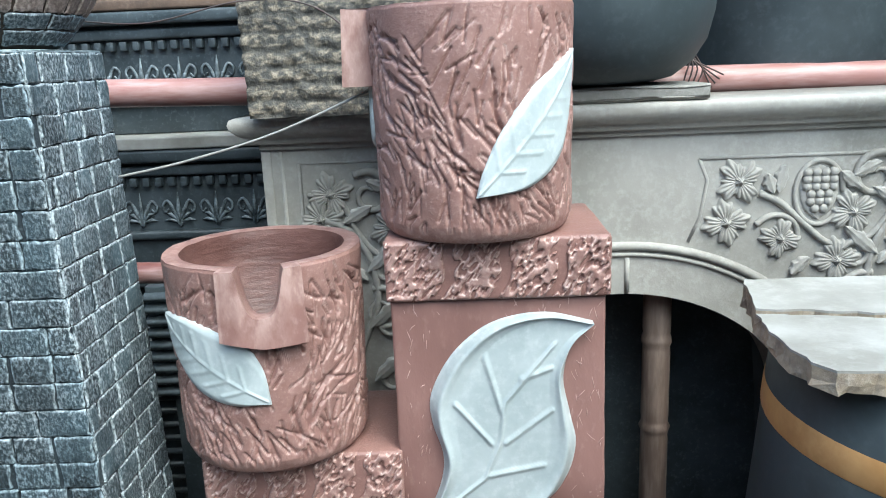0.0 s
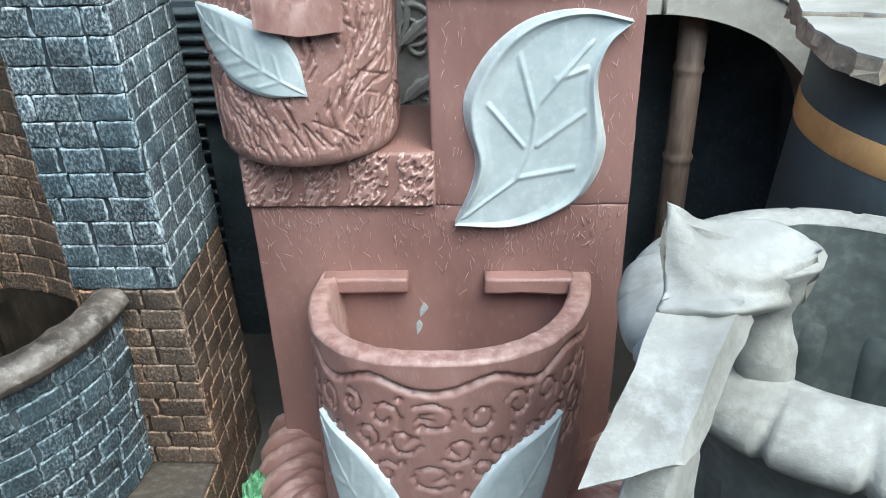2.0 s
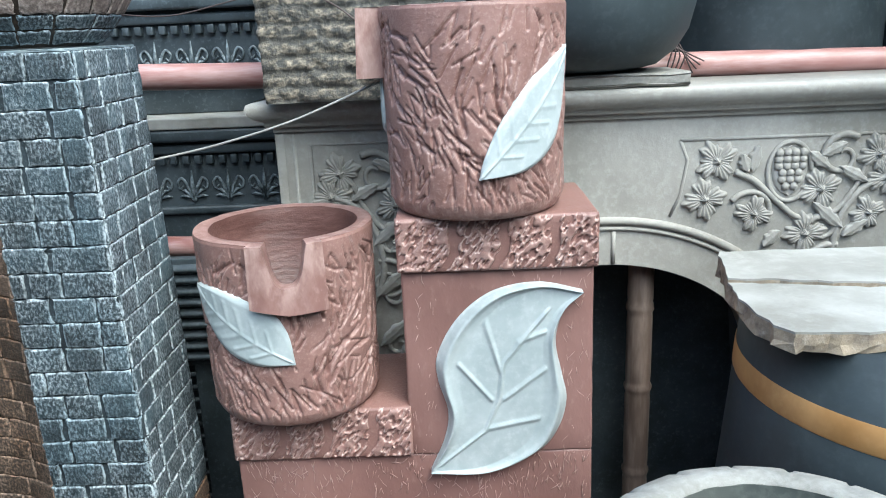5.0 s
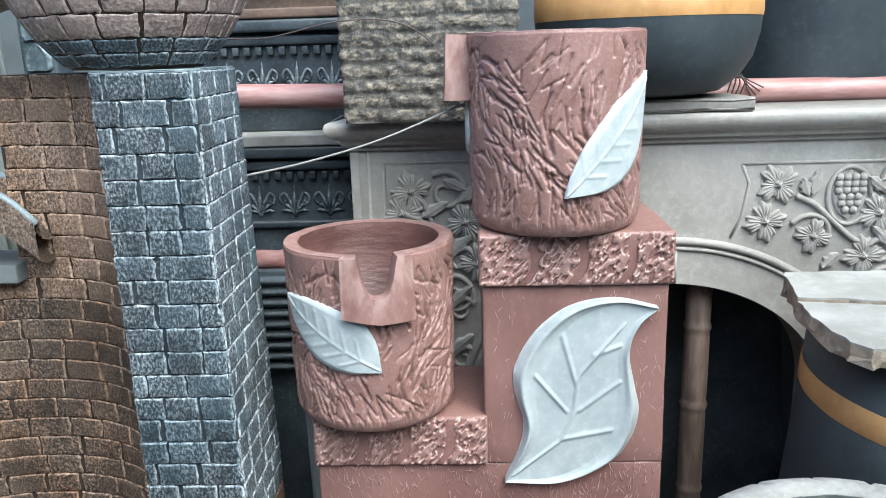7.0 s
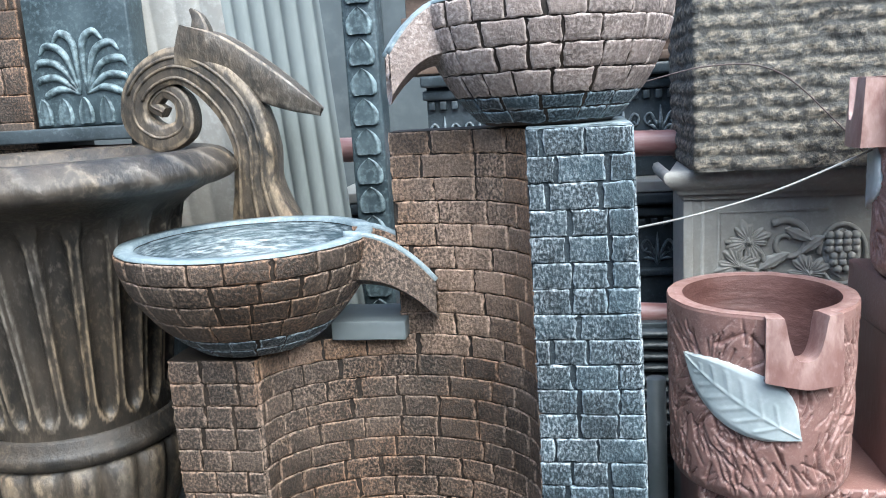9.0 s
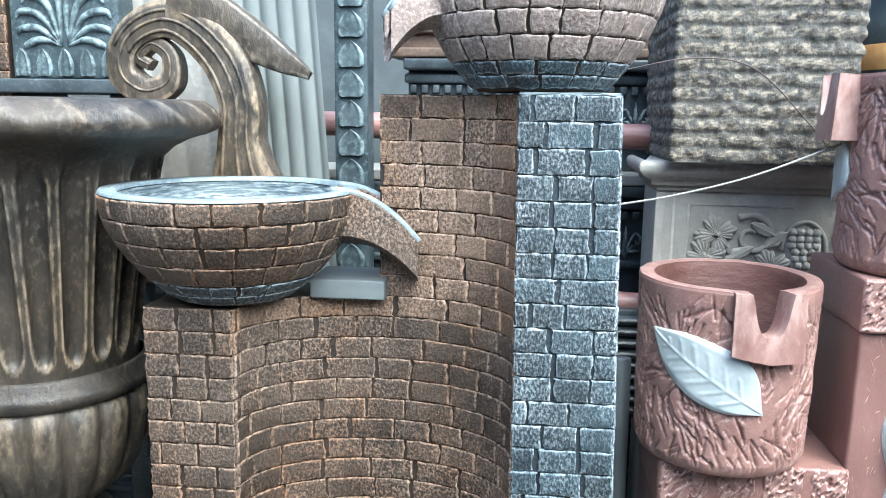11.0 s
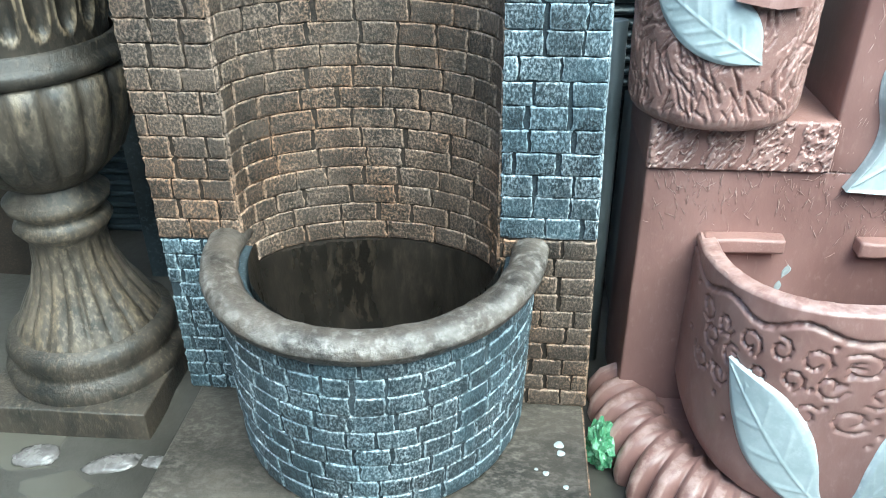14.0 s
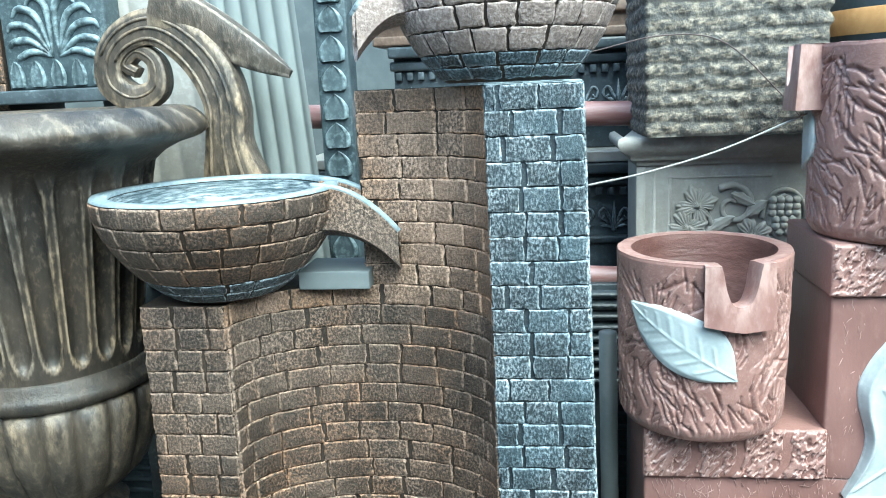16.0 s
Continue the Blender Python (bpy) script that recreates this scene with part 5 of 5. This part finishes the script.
neck = tube(spline([(0.287, 0.645, 0.768), (0.292, 0.645, 0.735), (0.290, 0.648, 0.700), (0.290, 0.650, 0.668), (0.298, 0.652, 0.625)], 26), [0.040 - 0.016 * math.sin(math.pi * min(1.0, k / 21)) ** 1.2 - 0.010 * k / 25 for k in range(26)], 16)
for v in neck.verts:
    v.co = worn_point(v.co + Vector(noise.noise_vector(v.co * 30)) * 0.004)
part("handle_neck", neck, CEMENT, white_urn, "curled stained end resting on the rim")

# ---- dark drum with the broken slabs ----
drum = thing("banded_drum", (0.97, 1.35, GROUND), "slate-black round pedestal with an orange-gold band", "pedestal")
DC = (0.985, 1.36)
part("body", lathe([(0.47, GROUND), (0.45, 0.0), (0.405, 0.52), (0.385, 0.778), (0.001, 0.778)], DC, 80), DARKPOT, drum)
part("gold_band", lathe([(0.3985, 0.612), (0.4000, 0.616), (0.3965, 0.662), (0.3945, 0.666)], DC, 80), BANDS, drum, "orange-gold painted band")


def broken_slab(outline, z0, z1, label, seed):
    ob = thing("broken_slab", (outline[0][0], outline[0][1], z0), label, "slab", "broken marble slabs")
    rng = random.Random(seed)
    pts = []
    n = len(outline)
    for k in range(n):
        a, b = Vector(outline[k]), Vector(outline[(k + 1) % n])
        m = max(1, int((b - a).length / 0.02))
        for q in range(m):
            p = a.lerp(b, q / m)
            pts.append((p.x + rng.uniform(-0.004, 0.004), p.y + rng.uniform(-0.004, 0.004)))
    bm = bmesh.new()
    rows = []
    for zz, s in ((z0, 0.006), ((z0 + z1) / 2 - 0.004, -0.003), (z1 - 0.004, 0.001)):
        rows.append([bm.verts.new((x + rng.uniform(-s, s) - (0.006 if s > 0.005 else 0) * 0, y + rng.uniform(-abs(s), abs(s)), zz + rng.uniform(-0.003, 0.003) * (zz < z1 - 0.005))) for x, y in pts])
    m = len(pts)
    for r in range(2):
        for k in range(m):
            bm.faces.new((rows[r][k], rows[r][(k + 1) % m], rows[r + 1][(k + 1) % m], rows[r + 1][k]))
    bm.faces.new(rows[0][::-1])
    part("edge", bm, BROKEN, ob, "ragged brown broken edge", smooth=False)
    top = bmesh.new()
    top.faces.new([top.verts.new((x, y, z1)) for x, y in pts])
    low = [top.verts.new((x, y, z1 - 0.0045)) for x, y in pts]
    top.verts.ensure_lookup_table()
    for k in range(m):
        top.faces.new((top.verts[k], top.verts[(k + 1) % m], low[(k + 1) % m], low[k]))
    part("polished_top", top, SLAB, ob, "pale polished marble face", smooth=False)


broken_slab([(0.560, 1.40), (0.553, 1.36), (0.548, 1.29), (0.552, 1.22), (0.562, 1.17), (0.577, 1.135), (0.70, 1.125), (1.25, 1.12), (1.25, 1.33), (0.90, 1.335), (0.75, 1.36), (0.66, 1.385)], 0.779, 0.818, "pale marble slab with a ragged broken edge, on the drum", 1)
broken_slab([(0.602, 1.60), (0.590, 1.55), (0.575, 1.47), (0.558, 1.415), (0.66, 1.398), (0.75, 1.372), (0.90, 1.346), (1.25, 1.343), (1.25, 1.59), (0.9, 1.60)], 0.779, 0.824, "broken marble slab piece with grey veins, on the drum", 2)

# ---- stock standing behind the urn ----
sheet_ob = thing("fluted_pilaster", (-1.42, 1.9, GROUND), "pale grey fluted pilaster panel leaning upright", "pilaster")
part("body", sheet(lambda i, j: (-1.352 - 0.115 * (j / 10) + 0.0 + (i / 70 - 0.5) * 0.262 + 0.03 * (1 - j / 10), 1.86 - 0.014 * abs(math.cos(math.pi * 6 * i / 70)) ** 0.5, GROUND + 2.05 * j / 10), 71, 11), FLUTED, sheet_ob)
part("back", box(-1.48, -1.33, 1.865, 1.90, GROUND, 1.5, 0.004), FLUTED, sheet_ob)
pale = thing("pale_slab", (-1.72, 2.0, GROUND), "pale cream fluted stone slab leaning behind", "slab")
part("body", sheet(lambda i, j: (-1.70 - 0.07 * (j / 10) + (i / 50 - 0.5) * 0.30 + 0.10 * (1 - j / 10), 2.0 - 0.008 * abs(math.cos(math.pi * 4 * i / 50)) ** 0.6, GROUND + 2.1 * j / 10), 51, 11), MARBLE, pale)


def carved_block(x0, x1, y, z0, z1, label, motif):
    ob = thing("carved_black_block", ((x0 + x1) / 2, y, z0), label, "carved block", "teal-black carved blocks")
    part("body", box(x0, x1, y, y + 0.09, z0, z1, 0.006, cuts=3, jag=0.001), TEAL, ob)
    if motif == "spray":
        c, zc = (x0 + x1) / 2, z0 + 0.09
        for sg in (-1, 1):
            for q in range(5):
                aa = 0.12 + q * 0.36
                L = 0.21 - 0.02 * q
                pts = [(c + sg * 0.01, zc), (c + sg * L * 0.5 * math.sin(aa), zc + L * 0.55 * math.cos(aa) + 0.015), (c + sg * L * 0.85 * math.sin(aa + 0.15), zc + L * 0.8 * math.cos(aa)), (c + sg * L * 0.9 * math.sin(aa + 0.3), zc + L * 0.72 * math.cos(aa) - 0.01)]
                p = spline([(a, y - 0.001, d) for a, d in pts], 16)
                b = tube(p, [0.003 + 0.008 * math.sin(math.pi * k / 15) for k in range(16)], 8)
                lay = b.verts.layers.float.new("rub")
                for v in b.verts:
                    v[lay] = 1.0
                part("acanthus_frond", b, TEAL, ob)
    n = max(1, int((x1 - x0) / 0.055))
    cells = [((x0 + (k + 0.5) * (x1 - x0) / n), z0 + 0.045, 0.022, 0.036) for k in range(n)] if motif == "spray" else [((x0 + x1) / 2, z0 + 0.05 + 0.078 * k, 0.036, 0.034) for k in range(int((z1 - z0 - 0.03) / 0.078))]
    for cx, cz, w, h in cells:
        flip = motif != "spray"
        side = lambda s: [(cx + s * w * u, cz + h * v) for u, v in ((0, 1), (0.55, 0.6), (0.95, 0.0), (1, -0.5), (0.9, -1), (0.4, -1.02), (0, -1))]
        part("tongue_leaf", leaf_relief(side(-1), side(1), lambda x, z, o: (x, y - o, z), 0.010, [((cx, cz - h), (cx, cz + h))], rim=0.004, n=20, m=12), TEAL, ob)
    return ob


carved_block(-2.20, -1.885, 1.90, 1.365, 1.72, "teal-black block carved with an acanthus spray", "spray")
carved_block(-1.285, -1.195, 1.90, GROUND + 0.001, 1.80, "teal-black upright strip carved with leaf tongues", "strip")
tbl = thing("low_black_bench", (-2.05, 1.95, GROUND), "black bench carrying the carved block", "bench")
part("top", box(-2.45, -1.86, 1.86, 2.2, 1.325, 1.364, 0.005), BLACK, tbl)
for x in (-2.4, -1.95):
    part("leg", box(x, x + 0.06, 1.95, 2.05, GROUND, 1.325, 0.004), BLACK, tbl)
col = thing("brick_column", (-2.35, 1.95, GROUND), "brown moulded brick column behind the urn", "column")
body_col = part("body", box(-2.52, -2.225, 1.92, 2.2, GROUND, 1.85, 0.004), BROWN_JOINT, col)
lay_bricks(body_col, lambda u, v, o: (-2.52 + u, 1.92 - o, v), 0.295, 1.0, 1.85, 0.075, 0.14, BROWN, 71, h=0.008)

# ---- wires, bag and litter ----
tagged(part("white_wire", tube(spline([(-0.585, 1.44, 1.105), (-0.46, 1.45, 1.128), (-0.30, 1.47, 1.17), (-0.12, 1.49, 1.240)], 30), 0.0023, 8), WIRE), "thin white wire strung from the pier to the pot", "wire")
tagged(part("rusty_wire", tube(spline([(-0.78, 1.70, 1.40), (-0.6, 1.70, 1.385), (-0.40, 1.705, 1.42), (-0.25, 1.72, 1.40), (-0.12, 1.72, 1.28), (-0.07, 1.70, 1.215)], 40), 0.0017, 6), DARKWIRE), "thin rusty wire bent across the square planter", "wire")
tie = bmesh.new()
for k in range(4):
    tube(spline([(0.585 + 0.01 * k, 2.055, 1.18), (0.60 + 0.012 * k, 2.05, 1.24), (0.62 - 0.01 * k, 2.06, 1.27), (0.66 + 0.01 * k, 2.055, 1.19 + 0.01 * k)], 14), 0.0022, 5, tie)
tagged(part("wire_tie", tie, DARKWIRE), "twisted rusty wire tie round the bamboo", "wire")

rng = random.Random(4)
bag = bmesh.new()
bmesh.ops.create_icosphere(bag, subdivisions=4, radius=1.0)
for v in bag.verts:
    n = noise.noise(v.co * 2.3) * 0.35 + noise.noise(v.co * 6.0) * 0.22
    v.co = Vector((-0.512, 1.235, GROUND + 0.045)) + Vector((v.co.x * 0.035, v.co.y * 0.055, v.co.z * 0.06)) * (1 + n)
tagged(part("plastic_bag", bag, BAG, smooth=False), "crumpled green plastic bag on the ground", "plastic bag")
for k, (x, y, sx, sy, a) in enumerate(((-1.90, 1.13, 0.06, 0.035, 0.2), (-1.70, 1.12, 0.07, 0.03, 0.3), (-1.60, 1.13, 0.03, 0.022, 0.0), (-1.76, 0.93, 0.045, 0.014, 0.7), (-1.62, 0.9, 0.045, 0.025, 0.5), (-2.02, 1.08, 0.05, 0.02, 2.0))):
    b = bmesh.new()
    bmesh.ops.create_icosphere(b, subdivisions=3, radius=1.0)
    for v in b.verts:
        n = 1 + 0.3 * noise.noise(v.co * 1.6 + Vector((k * 5, 0, 0))) + 0.15 * noise.noise(v.co * 5 + Vector((k * 3, 0, 0)))
        p = Vector((v.co.x * sx * n, v.co.y * sy * n, max(-0.2, v.co.z) * 0.012 * n))
        v.co = Vector((x + p.x * math.cos(a) - p.y * math.sin(a), y + p.x * math.sin(a) + p.y * math.cos(a), GROUND + 0.002 + p.z))
    tagged(part("litter", b, BAG if k == 5 else LITTER), "green leaf scrap lying in the mud" if k == 5 else "pale crumpled plastic scrap lying in the mud", "litter", "litter on the mud")
